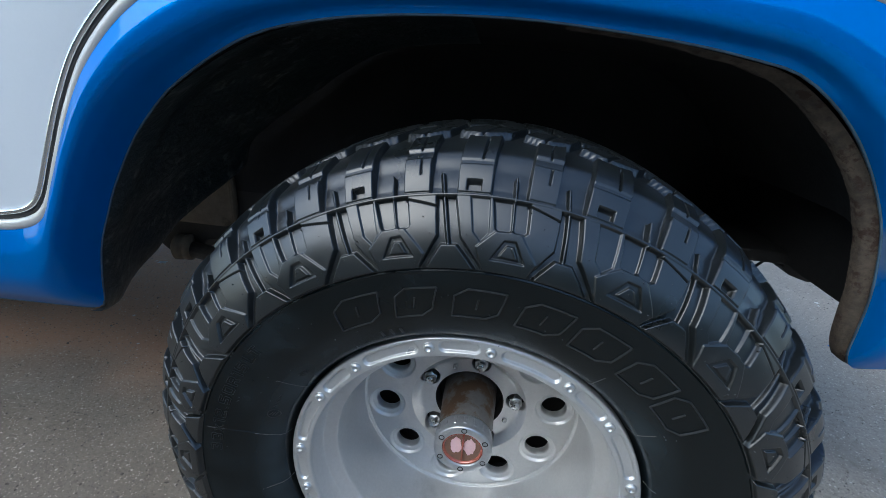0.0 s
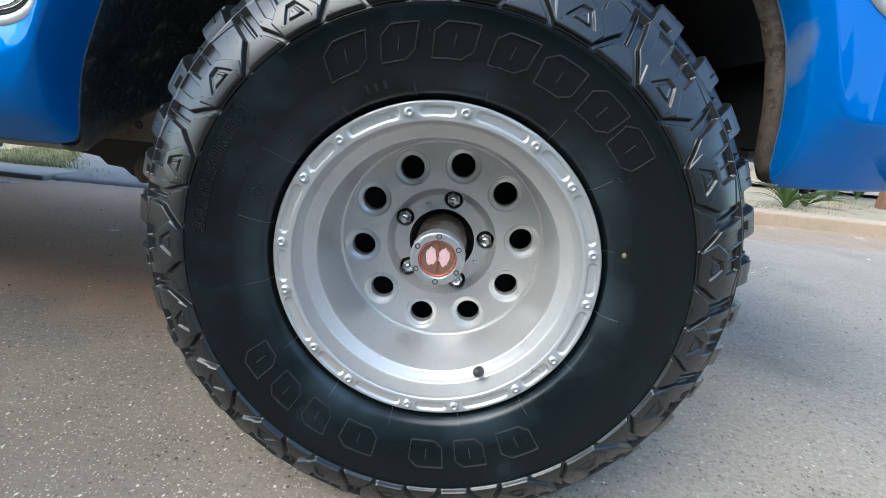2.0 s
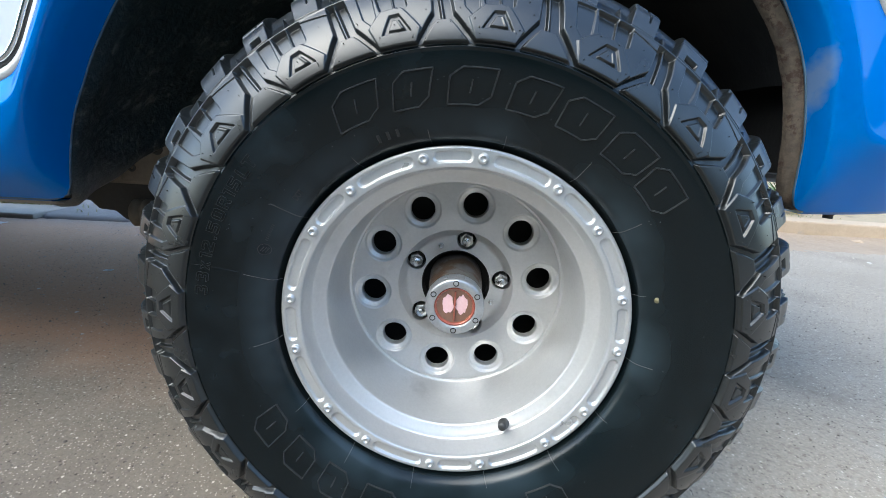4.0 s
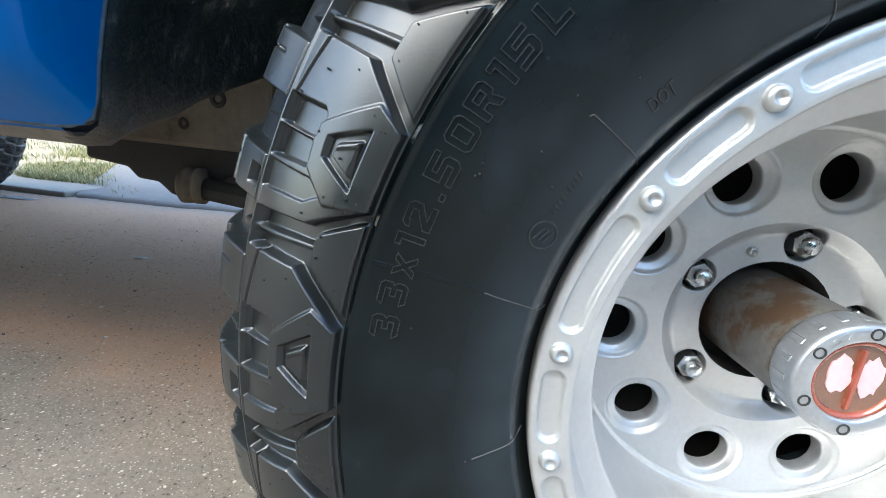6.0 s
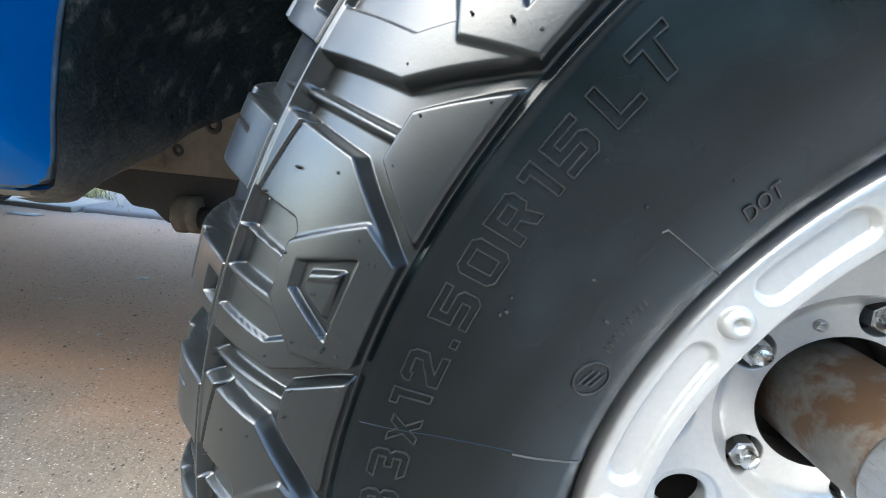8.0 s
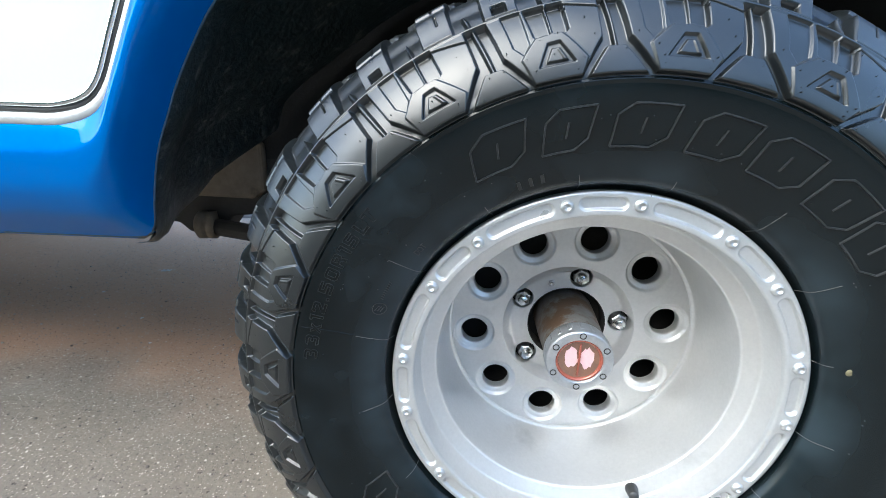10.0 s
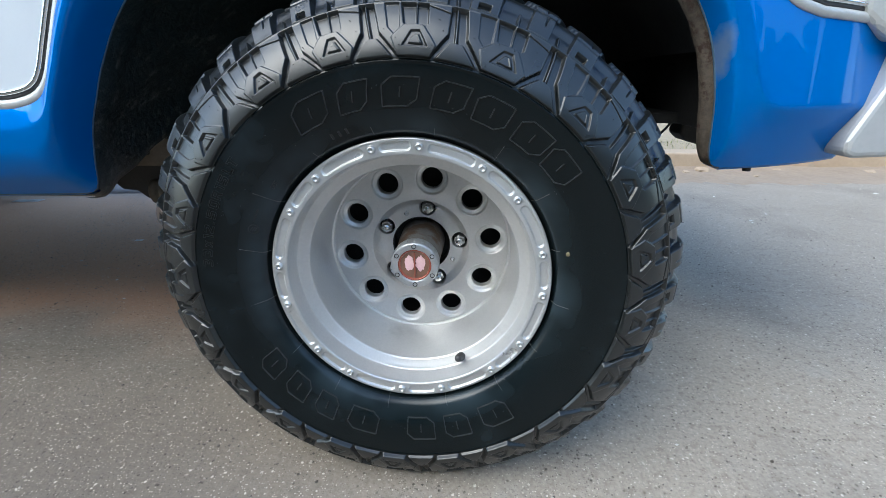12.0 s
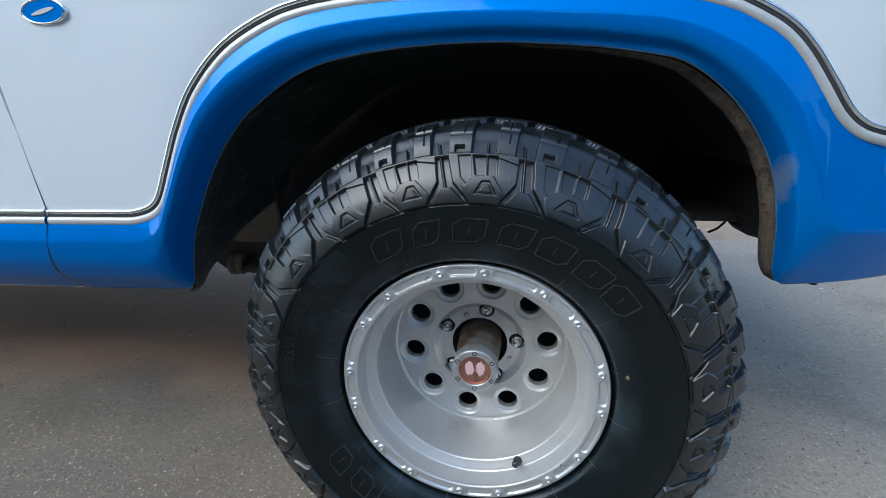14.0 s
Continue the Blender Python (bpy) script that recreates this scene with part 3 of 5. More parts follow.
    top = top - 7.5 * band(tilt, 28.5, 39.5, 0.8) * band(s, 69.5, 79.0, 0.8) - 4.0 * band(tilt, 29.0, 30.4, 0.8) * band(s, 100, 138, 1.5)
    top = top - 1.2 * band(s, 66.6, 67.8, 0.6)
    body = np.maximum(flat, holed) * reach
    h = np.maximum(h, floor + (top - floor) * body)
    # thin webs across the gaps, carrying on the ribs
    h = np.maximum(h, floor + 7.5 * band(w - 0.05 * (s - 62), 0.4, 2.8, 1.6) * band(s, 62, 88, 1.5))
    # crown blocks
    turn = np.where(s < 201, w + 0.35 * (s - 180), w - 0.30 * (s - 220) + 24)
    z = np.mod(turn, HALF / m)
    crown = band(z, 5.0, 47.0, 2.0) * up(s, far + 9, 2.5) * (1 - band(s, 197 + 5 * np.sin(z / 51.4 * 2 * np.pi), 204 + 5 * np.sin(z / 51.4 * 2 * np.pi), 2.0))
    crown = crown * (1 - 0.45 * band(z, 24, 26, 1.2)) * (1 - 0.35 * band(z, 8, 15, 2) * band(s, 176, 186, 2))
    h = np.maximum(h, floor + (10.8 - floor) * crown)
    return h * m


def build_tyre(coarse=0):
    knots = sorted([(a + 360 * k, 0.0) for a in LUG_ANGLES for k in (-1, 0, 1)] + [(a + 360 * k, HALF) for a in PLAIN_ANGLES for k in (-1, 0, 1)])
    turns, at = np.array([k[0] for k in knots]), np.cumsum(np.full(len(knots), HALF))
    at += knots[0][1] - at[0]
    # finer where the camera comes closest
    th = np.linspace(-100, 260, 720 if coarse > 2 else 1440, endpoint=False) if coarse else np.r_[np.linspace(-100, -20, 300, endpoint=False), np.linspace(-20, 125, 1500, endpoint=False), np.linspace(125, 205, 1000, endpoint=False), np.linspace(205, 260, 250, endpoint=False)]
    n_th = len(th)
    along = np.mod(np.interp(th, turns, at) + HALF, 2 * HALF) - HALF
    s_rows = np.r_[np.linspace(ARC[0], -0.006, 22), np.linspace(-0.005, 0.0, 6), np.linspace(0.0006, 0.0700, 116), np.linspace(0.0707, 0.1000, 40), np.linspace(0.1012, 0.118, 15), np.linspace(0.1205, ARC[-1], 42)]
    if coarse:
        s_rows = s_rows[::coarse]
    r0, y0 = np.interp(s_rows, ARC, SECTION[:, 0]), np.interp(s_rows, ARC, SECTION[:, 1])
    dr, dy = np.gradient(r0, s_rows), np.gradient(y0, s_rows)
    ln = np.hypot(dr, dy)
    nr, ny = -dy / ln, dr / ln                          # outwards: towards -y on the wall, +r on the crown
    nr, ny = np.where(ny > 0, -nr, nr), np.where(ny > 0, -ny, ny)
    nr = np.abs(nr)
    W, S = along[:, None], s_rows[None, :]
    h = np.where(S >= 0, tread_height(W, S) * smooth01(S / 0.0015), 0.0)
    ridge = 0.0011 * smooth01((s_rows + 0.0045) / 0.001) * smooth01((-0.0012 - s_rows) / 0.001)
    h = h + ridge[None, :] + 0.0007 * np.exp(-((s_rows + 0.083) / 0.0012) ** 2)[None, :]
    R = r0[None, :] + nr[None, :] * h
    Y = y0[None, :] + ny[None, :] * h
    # the far half mirrors the near one, more coarsely
    keep = slice(None, None, -1 if coarse else -4)
    Rb, Yb = R[:, keep], 2 * TYRE_MID - Y[:, keep]
    R, Y = np.hstack([R, Rb[:, 1:]]), np.hstack([Y, Yb[:, 1:]])
    a = np.radians(th)[:, None]
    v = np.stack([R * np.cos(a), Y, HUB_Z + R * np.sin(a)], -1)
    low = np.maximum(0.012 - v[..., 2], 0)              # the foot spreads where it stands
    v[..., 1] += np.where(v[..., 1] < TYRE_MID, -0.25, 0.25) * low
    v[..., 2] = np.maximum(v[..., 2], 0.0015)
    me = grid_mesh("tyre", v, RUBBER, wrap=True, flip=True)
    me.materials.append(LUG_RUBBER)                     # the lugs take a paler, shinier rubber than the sidewall
    cols = v.shape[1] - 1
    first = int(np.searchsorted(s_rows, 0.0))
    slot = np.zeros((n_th, cols), np.int32)
    slot[:, first:cols - len(s_rows[:first]) // (1 if coarse else 4)] = 1
    me.polygons.foreach_set("material_index", slot.ravel())
    return me


tyre = part("tyre", build_tyre(), wheel, "black mud-terrain tyre with chunky side lugs")


def ridge_bm(bm, pts, width=0.0011, height=0.0008, sink=0.0006):
    """A thin raised line on the sidewall through points of (degrees, radius)."""
    P = []
    for (a0, r0), (a1, r1) in zip(pts[:-1], pts[1:]):
        n = max(2, int(abs(a1 - a0) / 1.5) + 2, int(abs(r1 - r0) / 0.003) + 2)
        for k in range(n):
            P.append((a0 + (a1 - a0) * k / (n - 1), r0 + (r1 - r0) * k / (n - 1)))
    flat = [Vector((r * math.cos(radians(a)), float(side_y(r)), HUB_Z + r * math.sin(radians(a)))) for a, r in P]
    rows = []
    for i, p in enumerate(flat):
        d = flat[min(i + 1, len(flat) - 1)] - flat[max(i - 1, 0)]
        if d.length < 1e-9:
            continue
        side = d.cross(Vector((0, 1, 0))).normalized() * width / 2
        up = Vector((0, -1, 0))
        rows.append([bm.verts.new(p + q) for q in (side - up * sink, side * 0.6 + up * height, -side * 0.6 + up * height, -side - up * sink)])
    for a, b in zip(rows[:-1], rows[1:]):
        for j in range(3):
            bm.faces.new((a[j], a[j + 1], b[j + 1], b[j]))
    for e in (rows[0], rows[-1]):
        bm.faces.new(e)


def block_mark(a0, a1, r0, r1, slant=0.0, notch=0.25):
    """A raised outline of a chamfered plain block, with one bar inside."""
    bm = bmesh.new()
    c, q = notch * abs(a1 - a0), notch * (r1 - r0)
    ring = [(a0, r0), (a0, r1 - q), (a0 + (c if a1 > a0 else -c), r1), (a1, r1), (a1, r0 + q), (a1 - (c if a1 > a0 else -c), r0), (a0, r0)]
    sl = lambda p: (p[0] + slant * (p[1] - r0) / (r1 - r0), p[1])
    ridge_bm(bm, [sl(p) for p in ring], 0.0019, 0.0015)
    m0, s0, s1 = (a0 + a1) / 2, r0 + (r1 - r0) * 0.3, r0 + (r1 - r0) * 0.68
    ridge_bm(bm, [sl((m0, s0)), sl((m0, s1))], 0.0019, 0.0012)
    return bm


# the maker's words become plain blocks of their size
for a0, a1, sl in ((121.0, 111.0, -2.0), (107.5, 99.5, -2.0), (95.0, 85.5, -1.0), (81.5, 72.5, -1.0), (69.5, 60.0, 0.0), (57.0, 47.5, 0.0), (45.5, 36.0, 1.0)):
    part("raised_block_mark", bm_mesh("raised_block_mark", block_mark(a0, a1, 0.251, 0.285, sl), RUBBER_LETTER), tyre)
for a0, a1, sl in ((-152.0, -144.0, 1.0), (-140.0, -131.5, 1.0), (-127.5, -119.5, 1.0), (-114.0, -103.0, 0.0), (-92.0, -82.0, 0.0), (-78.0, -69.0, 0.0), (-64.0, -53.5, 0.0)):
    part("raised_block_mark", bm_mesh("raised_block_mark", block_mark(a0, a1, 0.240, 0.274, sl), RUBBER_LETTER), tyre)


def ring_text(name, text, r0, height, a0, a1, material, depth=0.0009, base_y=None):
    """Writing bent round the axle, its feet on radius r0, from angle a0 clockwise to a1."""
    cu = bpy.data.curves.new(name, "FONT")
    cu.body, cu.size, cu.resolution_u, cu.extrude = text, 1.0, 3, 0.5
    tmp = bpy.data.objects.new(name, cu)
    scene.collection.objects.link(tmp)
    me = bpy.data.meshes.new_from_object(tmp.evaluated_get(bpy.context.evaluated_depsgraph_get()))
    bpy.data.objects.remove(tmp)
    bm = bmesh.new()
    bm.from_mesh(me)
    bpy.data.meshes.remove(me)
    bmesh.ops.subdivide_edges(bm, edges=[e for e in bm.edges if e.calc_length() > 0.25], cuts=3)
    bmesh.ops.triangulate(bm, faces=bm.faces)
    xs = [v.co.x for v in bm.verts]
    ys = [v.co.y for v in bm.verts]
    x0, x1, y0, y1 = min(xs), max(xs), min(ys), max(ys)
    for v in bm.verts:
        a = radians(a0 + (a1 - a0) * (v.co.x - x0) / (x1 - x0))
        r = r0 + height * (v.co.y - y0) / (y1 - y0)
        y = (float(side_y(r)) if base_y is None else base_y) - (depth if v.co.z > 0 else -depth)
        v.co = (r * math.cos(a), y, HUB_Z + r * math.sin(a))
    return bm_mesh(name, bm, material)


# the size marking 33X12.50R15LT: angular characters, each a raised outline
GLYPHS = {
    "3": [[(0, .8), (.15, 1), (.85, 1), (1, .85), (1, .6), (.88, .5), (1, .4), (1, .15), (.85, 0), (.15, 0), (0, .2), (.26, .2), (.72, .2), (.72, .4), (.4, .4), (.4, .6), (.72, .6), (.72, .8), (.26, .8)]],
    "X": [[(0, 0), (.35, .38), (0, .76), (.3, .76), (.5, .54), (.7, .76), (1, .76), (.65, .38), (1, 0), (.7, 0), (.5, .24), (.3, 0)]],
    "1": [[(0, .8), (0, 1), (1, 1), (1, 0), (.5, 0), (.5, .8)]],
    "2": [[(0, .72), (0, .85), (.15, 1), (.85, 1), (1, .85), (1, .55), (.4, .2), (1, .2), (1, 0), (0, 0), (0, .25), (.72, .62), (.72, .8), (.27, .8), (.27, .72)]],
    ".": [[(0, 0), (0, .18), (1, .18), (1, 0)]],
    "5": [[(1, 1), (0, 1), (0, .42), (.7, .42), (.7, .2), (0, .2), (0, 0), (.85, 0), (1, .15), (1, .5), (.85, .62), (.28, .62), (.28, .8), (1, .8)]],
    "0": [[(0, .15), (0, .85), (.15, 1), (.85, 1), (1, .85), (1, .15), (.85, 0), (.15, 0)], [(.28, .2), (.28, .8), (.72, .8), (.72, .2)]],
    "R": [[(0, 0), (0, 1), (.85, 1), (1, .85), (1, .5), (.85, .4), (1, 0), (.7, 0), (.55, .35), (.28, .35), (.28, 0)], [(.28, .55), (.72, .55), (.72, .8), (.28, .8)]],
    "L": [[(0, 1), (.3, 1), (.3, .2), (1, .2), (1, 0), (0, 0)]],
    "T": [[(0, 1), (1, 1), (1, .8), (.65, .8), (.65, 0), (.35, 0), (.35, .8), (0, .8)]],
}


def size_character(ch, middle, wide):
    bm = bmesh.new()
    for loop in GLYPHS[ch]:
        ridge_bm(bm, [(middle + wide * (0.5 - x), 0.2812 + 0.0124 * y) for x, y in loop + loop[:1]], 0.0007, 0.00055)
    return bm_mesh("size_character", bm, SIZE_RUBBER)


for ch, middle, wide in (("3", 172.6, 2.2), ("3", 169.4, 2.2), ("X", 166.6, 2.0), ("1", 164.3, 1.1), ("2", 162.0, 2.2), (".", 159.8, 0.6), ("5", 157.6, 2.3), ("0", 154.4, 2.3), ("R", 151.4, 2.3), ("1", 149.0, 1.1), ("5", 146.6, 2.3), ("L", 143.4, 2.0), ("T", 140.8, 2.3)):
    part("size_character", size_character(ch, middle, wide), tyre, "raised character of the size marking 33X12.50R15LT")
for a in (113.4, 110.8, 108.2):
    bar = bmesh.new()
    ridge_bm(bm=bar, pts=[(a, 0.2268), (a, 0.2350)], width=0.0042, height=0.0006)
    part("small_marking", bm_mesh("small_marking", bar, SIZE_RUBBER), tyre, "small worn raised marking")
part("small_marking", ring_text("small_marking", "DOT", 0.2292, 0.0062, 142.0, 138.9, RUBBER_LETTER, 0.0006), tyre, "small raised marking DOT")


def flash_lines():
    """Hair-thin mould lines from the bead outwards, and a long faint one."""
    for a, r1 in ((146.0, 0.2485), (122.0, 0.226), (100.0, 0.228), (79.0, 0.226), (56.5, 0.240), (35.5, 0.238), (14.0, 0.222), (-8.0, 0.236), (-30.0, 0.224), (-52.0, 0.232), (-76.0, 0.226), (-101.0, 0.230), (-124.0, 0.232), (-147.0, 0.228), (-171.5, 0.240)):
        bm = bmesh.new()
        ridge_bm(bm, [(a, 0.2125), (a + 0.4, r1)] + ([(a + 0.8, r1 + 0.0010)] if a == 146.0 else []), 0.0006, 0.0006)
        part("mould_line", bm_mesh("mould_line", bm, RUBBER_LINE), tyre)
    bm = bmesh.new()
    ridge_bm(bm, [(168.5, 0.2128), (167.8, 0.230), (167.2, 0.248)], 0.0006, 0.0006)
    part("mould_line", bm_mesh("mould_line", bm, RUBBER_LINE), tyre)
    bm = bmesh.new()
    ridge_bm(bm, [(167.2, 0.2480), (166.9, 0.262), (166.8, 0.276), (167.0, 0.290), (167.1, 0.301)], 0.0034, 0.00022)
    part("mould_seam", bm_mesh("mould_seam", bm, RUBBER), tyre, "broad faint seam across the sidewall")
    # small round emblem with plain bars, and a row of dashes
    bm = bmesh.new()
    ca, cr = 159.0, 0.2342
    ridge_bm(bm, [(ca + math.degrees(0.0066 / cr) * math.cos(q), cr + 0.0066 * math.sin(q)) for q in np.linspace(0, 2 * math.pi, 25)], 0.0010, 0.0007)
    for k in (-1, 0, 1):
        ridge_bm(bm, [(ca - 0.75, cr + 0.0026 * k - 0.0012), (ca + 0.75, cr + 0.0026 * k + 0.0012)], 0.0011, 0.0007)
    part("round_emblem", bm_mesh("round_emblem", bm, RUBBER_LETTER), tyre, "small round raised emblem")
    bm = bmesh.new()
    for k in range(9):
        a = 156.3 - 0.6 * k
        ridge_bm(bm, [(a, 0.2345), (a - 0.18, 0.2372)], 0.0009, 0.0006)
    part("dash_marking", bm_mesh("dash_marking", bm, RUBBER_LETTER), tyre, "row of short raised dashes")


flash_lines()


def nubs():
    """Stubs of rubber left by the mould's vents."""
    rng = random.Random(4)
    bm = bmesh.new()
    pts = []
    d_y, d_r = np.gradient(SECTION[:, 1]), np.gradient(SECTION[:, 0])
    for i, a in enumerate(LUG_ANGLES):
        fore, aft = (PLAIN_ANGLES[i] - a) / HALF, (a - (PLAIN_ANGLES[i - 1] - (360 if i == 0 else 0))) / HALF
        for w, sv, lift in ((-17, 6, 7), (17, 6, 7), (-22, 13, 7), (23, 20, 7), (-5, 33.5, 7), (11, 32.5, 7), (-18, 9, 7), (19, 11, 7), (15, 31, 5.6), (-34, 31, 5.6), (-13, 55, 6), (-28, 45, 6), (37, 30, 5.6), (44, 17, 4.6), (57, 17, 4.6), (34, 4.5, 4.6), (68, 4.5, 4.6), (1, 20, 6)):
            wm = (w + rng.uniform(-0.8, 0.8)) / 1000
            k = int(np.searchsorted(ARC, (sv + rng.uniform(-0.6, 0.6)) / 1000))
            pts.append((a + wm * (fore if wm > 0 else aft), SECTION[k, 0], lift / 1000, k))
    for _ in range(46):
        pts.append((rng.uniform(0, 360), rng.choice((0.245, 0.256, 0.2755)) + rng.uniform(-0.002, 0.002), 0.0, 0))
    for a, r, lift, k in pts:
        ln = math.hypot(d_y[k], d_r[k])
        nr, ny = (abs(d_y[k]) / ln, -abs(d_r[k]) / ln) if k else (0.0, -1.0)
        y = float(SECTION[k, 1]) if k else float(side_y(r))
        r = r + nr * lift
        c = Vector((r * math.cos(radians(a)), y + ny * lift, HUB_Z + r * math.sin(radians(a))))
        out = Vector((math.cos(radians(a)) * nr, ny, math.sin(radians(a)) * nr)).normalized()
        bend = Vector((rng.uniform(-1, 1), 0, rng.uniform(-1, 1))) * 0.0012
        tall = rng.choice((0.0006, 0.0009, 0.0018)) if lift else 0.0010
        base = [bm.verts.new(c + Vector((math.cos(k * 1.571), 0, math.sin(k * 1.571))) * 0.0007 - out * 0.003) for k in range(4)]
        tip = [bm.verts.new(c + Vector((math.cos(k * 1.571), 0, math.sin(k * 1.571))) * 0.0005 + out * tall + bend) for k in range(4)]
        for k in range(4):
            bm.faces.new((base[k], base[(k + 1) % 4], tip[(k + 1) % 4], tip[k]))
        bm.faces.new(tip)
    return bm_mesh("vent_stubs", bm, RUBBER_LETTER)


tagged(part("vent_stub", nubs(), tyre), kind="stuff")
part("paint_dot", lathe("paint_dot", [(0.0, 0), (0.0030, 0.0), (0.0036, 0.0008)], YELLOW, 16, (0.2256, HUB_Z + 0.0536)), tyre, "small yellow paint dot", Matrix.Translation((0, float(side_y(0.232)) - 0.0008, 0)))


# ---- rim ----
BOLT_A = [3.78 + 45 * k + d for k in range(8) for d in (-9.5, 9.5)]
BOLT_R = 0.1985


def polar_mesh(name, a, r, y, material, flip=True, wrap=True):
    v = np.stack([r * np.cos(a), y, HUB_Z + r * np.sin(a)], -1)
    return grid_mesh(name, v, material, wrap=wrap, flip=flip)


def rim_ring():
    """Flat outer ring with sunk slots between its bolts."""
    n = 1440
    a = np.linspace(0, 2 * np.pi, n, endpoint=False)[:, None]
    r = np.r_[0.2098, 0.2098, 0.2092, 0.2078, np.linspace(0.2066, 0.1900, 26), 0.1880, 0.1868, 0.1862, 0.1858][None, :]
    y = np.r_[0.0120, 0.0020, 0.0006, 0.0, np.zeros(26), 0.0, 0.0008, 0.0022, 0.0060][None, :] + 0 * a
    deg = np.degrees(a)
    for k in range(8):
        for mid, half in ((3.78 + 45 * k, 6.3), (3.78 + 45 * k + 22.5, 9.6)):
            d = (deg - mid + 180) % 360 - 180
            x = np.abs(np.radians(d) * 0.1985)
            e = np.hypot(np.maximum(x - (np.radians(half) * 0.1985 - 0.0062), 0), r - 0.1985) - 0.0062
            y = y + 0.0034 * smooth01(-e / 0.0022 + 0.3)
    return polar_mesh("outer_ring", a + 0 * r, r + 0 * a, y, ALLOY_RING)


rim = part("rim", lathe("rim", [(0.1858, 0.0055), (0.1850, 0.012), (0.1826, 0.0275), (0.1821, 0.0294), (0.1811, 0.0308), (0.1797, 0.0314), (0.1760, 0.0338), (0.1700, 0.0378), (0.1680, 0.0388), (0.1668, 0.0396), (0.1660, 0.0410), (0.1656, 0.0432),
                                     (0.1648, 0.060), (0.1634, 0.088), (0.1616, 0.114), (0.1606, 0.126), (0.1598, 0.1325), (0.1594, 0.1352), (0.1588, 0.1366), (0.1580, 0.1372), (0.1570, 0.1374), (0.1563, 0.1382), (0.1556, 0.1400), (0.1550, 0.1412)], ALLOY, 256), wheel, "deep-dish silver cast alloy rim")
part("outer_ring", rim_ring(), rim, "machined aluminium outer ring with sunk slots")
part("back_barrel", lathe("back_barrel", [(0.2095, 0.008), (0.1990, 0.016), (0.1900, 0.05), (0.1900, 0.22), (0.2095, 0.272), (0.2095, 0.278), (0.180, 0.25), (0.172, 0.16), (0.158, 0.150)], DARK_METAL, 96), rim)


def holed_ring(name, count, a_first, r_in, r_out, hole_at, bands, y_of, material, n=64, fill=0):
    """A flat ring with round holes: bands are (distance from the hole's edge or None for the sector's border, y offset)."""
    verts, faces = [], []
    step = 2 * math.pi / count
    last = bands[-2][0]
    bands = bands[:-1] + [(-(i + 1) / (fill + 1), 0.0) for i in range(fill)] + bands[-1:]
    for k in range(count):
        mid = radians(a_first) + k * step
        c = np.array([hole_at, 0.0])
        rows = []
        corners = [math.atan2(rr * math.sin(q), rr * math.cos(q) - hole_at) % (2 * math.pi) for rr in (r_in, r_out) for q in (-step / 2, step / 2)]
        rays = sorted([2 * math.pi * j / n for j in range(n)] + corners)
        for ph in rays:
            d = np.array([math.cos(ph), math.sin(ph)])
            lo, hi = 0.0, 0.2
            for _ in range(40):
                m = (lo + hi) / 2
                p = c + d * m
                rr, aa = math.hypot(*p), math.atan2(p[1], p[0])
                if r_in <= rr <= r_out and abs(aa) <= step / 2:
                    lo = m
                else:
                    hi = m
            row = []
            for dist, off in bands:
                dd = lo if dist is None else min(last, lo * 0.98) * (1 + dist) - lo * dist if dist < 0 else min(dist, lo * 0.98)
                p = c + d * dd
                rr, aa = math.hypot(*p), math.atan2(p[1], p[0]) + mid
                row.append(len(verts))
                verts.append((rr * math.cos(aa), y_of(rr) + off, HUB_Z + rr * math.sin(aa)))
            rows.append(row)
        for j in range(len(rows)):
            a, b = rows[j], rows[(j + 1) % len(rows)]
            for i in range(len(bands) - 1):
                faces.append((a[i], a[i + 1], b[i + 1], b[i]))
    me = bpy.data.meshes.new(name)
    me.from_pydata(verts, [], faces)
    bm = bmesh.new()
    bm.from_mesh(me)
    bpy.data.meshes.remove(me)
    bmesh.ops.remove_doubles(bm, verts=bm.verts, dist=0.00012)
    return bm_mesh(name, bm, material, True)


# wheel disc with ten round holes, each in a shallow turned seat
def pad_y(r):
    """The bolt pad lies sunk in the disc behind a sloping edge."""
    return 0.1553 - 0.0126 * min(max((r - 0.0755) / 0.0110, 0.0), 1.0)


def disc_y(r):
    return 0.1405 + 0.0022 * float(smooth01((0.112 - r) / 0.02))


part("disc", holed_ring("disc", 10, 7.8, 0.0866, 0.1581, 0.1255,
                        [(0.0178, 0.019), (0.0180, 0.010), (0.0184, 0.0066), (0.0196, 0.0052), (0.0240, 0.0044), (0.0256, 0.0034), (0.0268, 0.0010), (0.0280, 0.0), (0.0294, 0.0), (None, 0.0)], disc_y, ALLOY), rim, "silver disc with ten round holes")
LUG_A = [79.6 + 72 * k for k in range(5)]
part("hub_pad", holed_ring("hub_pad", 5, LUG_A[0], 0.0522, 0.0868, 0.0699,
                           [(0.0138, 0.016), (0.0140, 0.004), (0.0143, 0.0010), (0.0149, 0.0), (0.0156, 0.0), (None, 0.0)], pad_y, ALLOY, fill=7), rim, "flat bolt pad round the hub")
part("bore", lathe("bore", [(0.0523, 0.1553), (0.0512, 0.1561), (0.0512, 0.185)], DARK_METAL, 96), rim)
part("pad_back", lathe("pad_back", [(0.0512, 0.170), (0.0852, 0.170)], DARK_METAL, 48), rim)


def turned(name, profile, material, n=24):
    """A small turned piece about its own y axis, its head towards -y."""
    return lathe(name, profile, material, n, (0.0, 0.0))


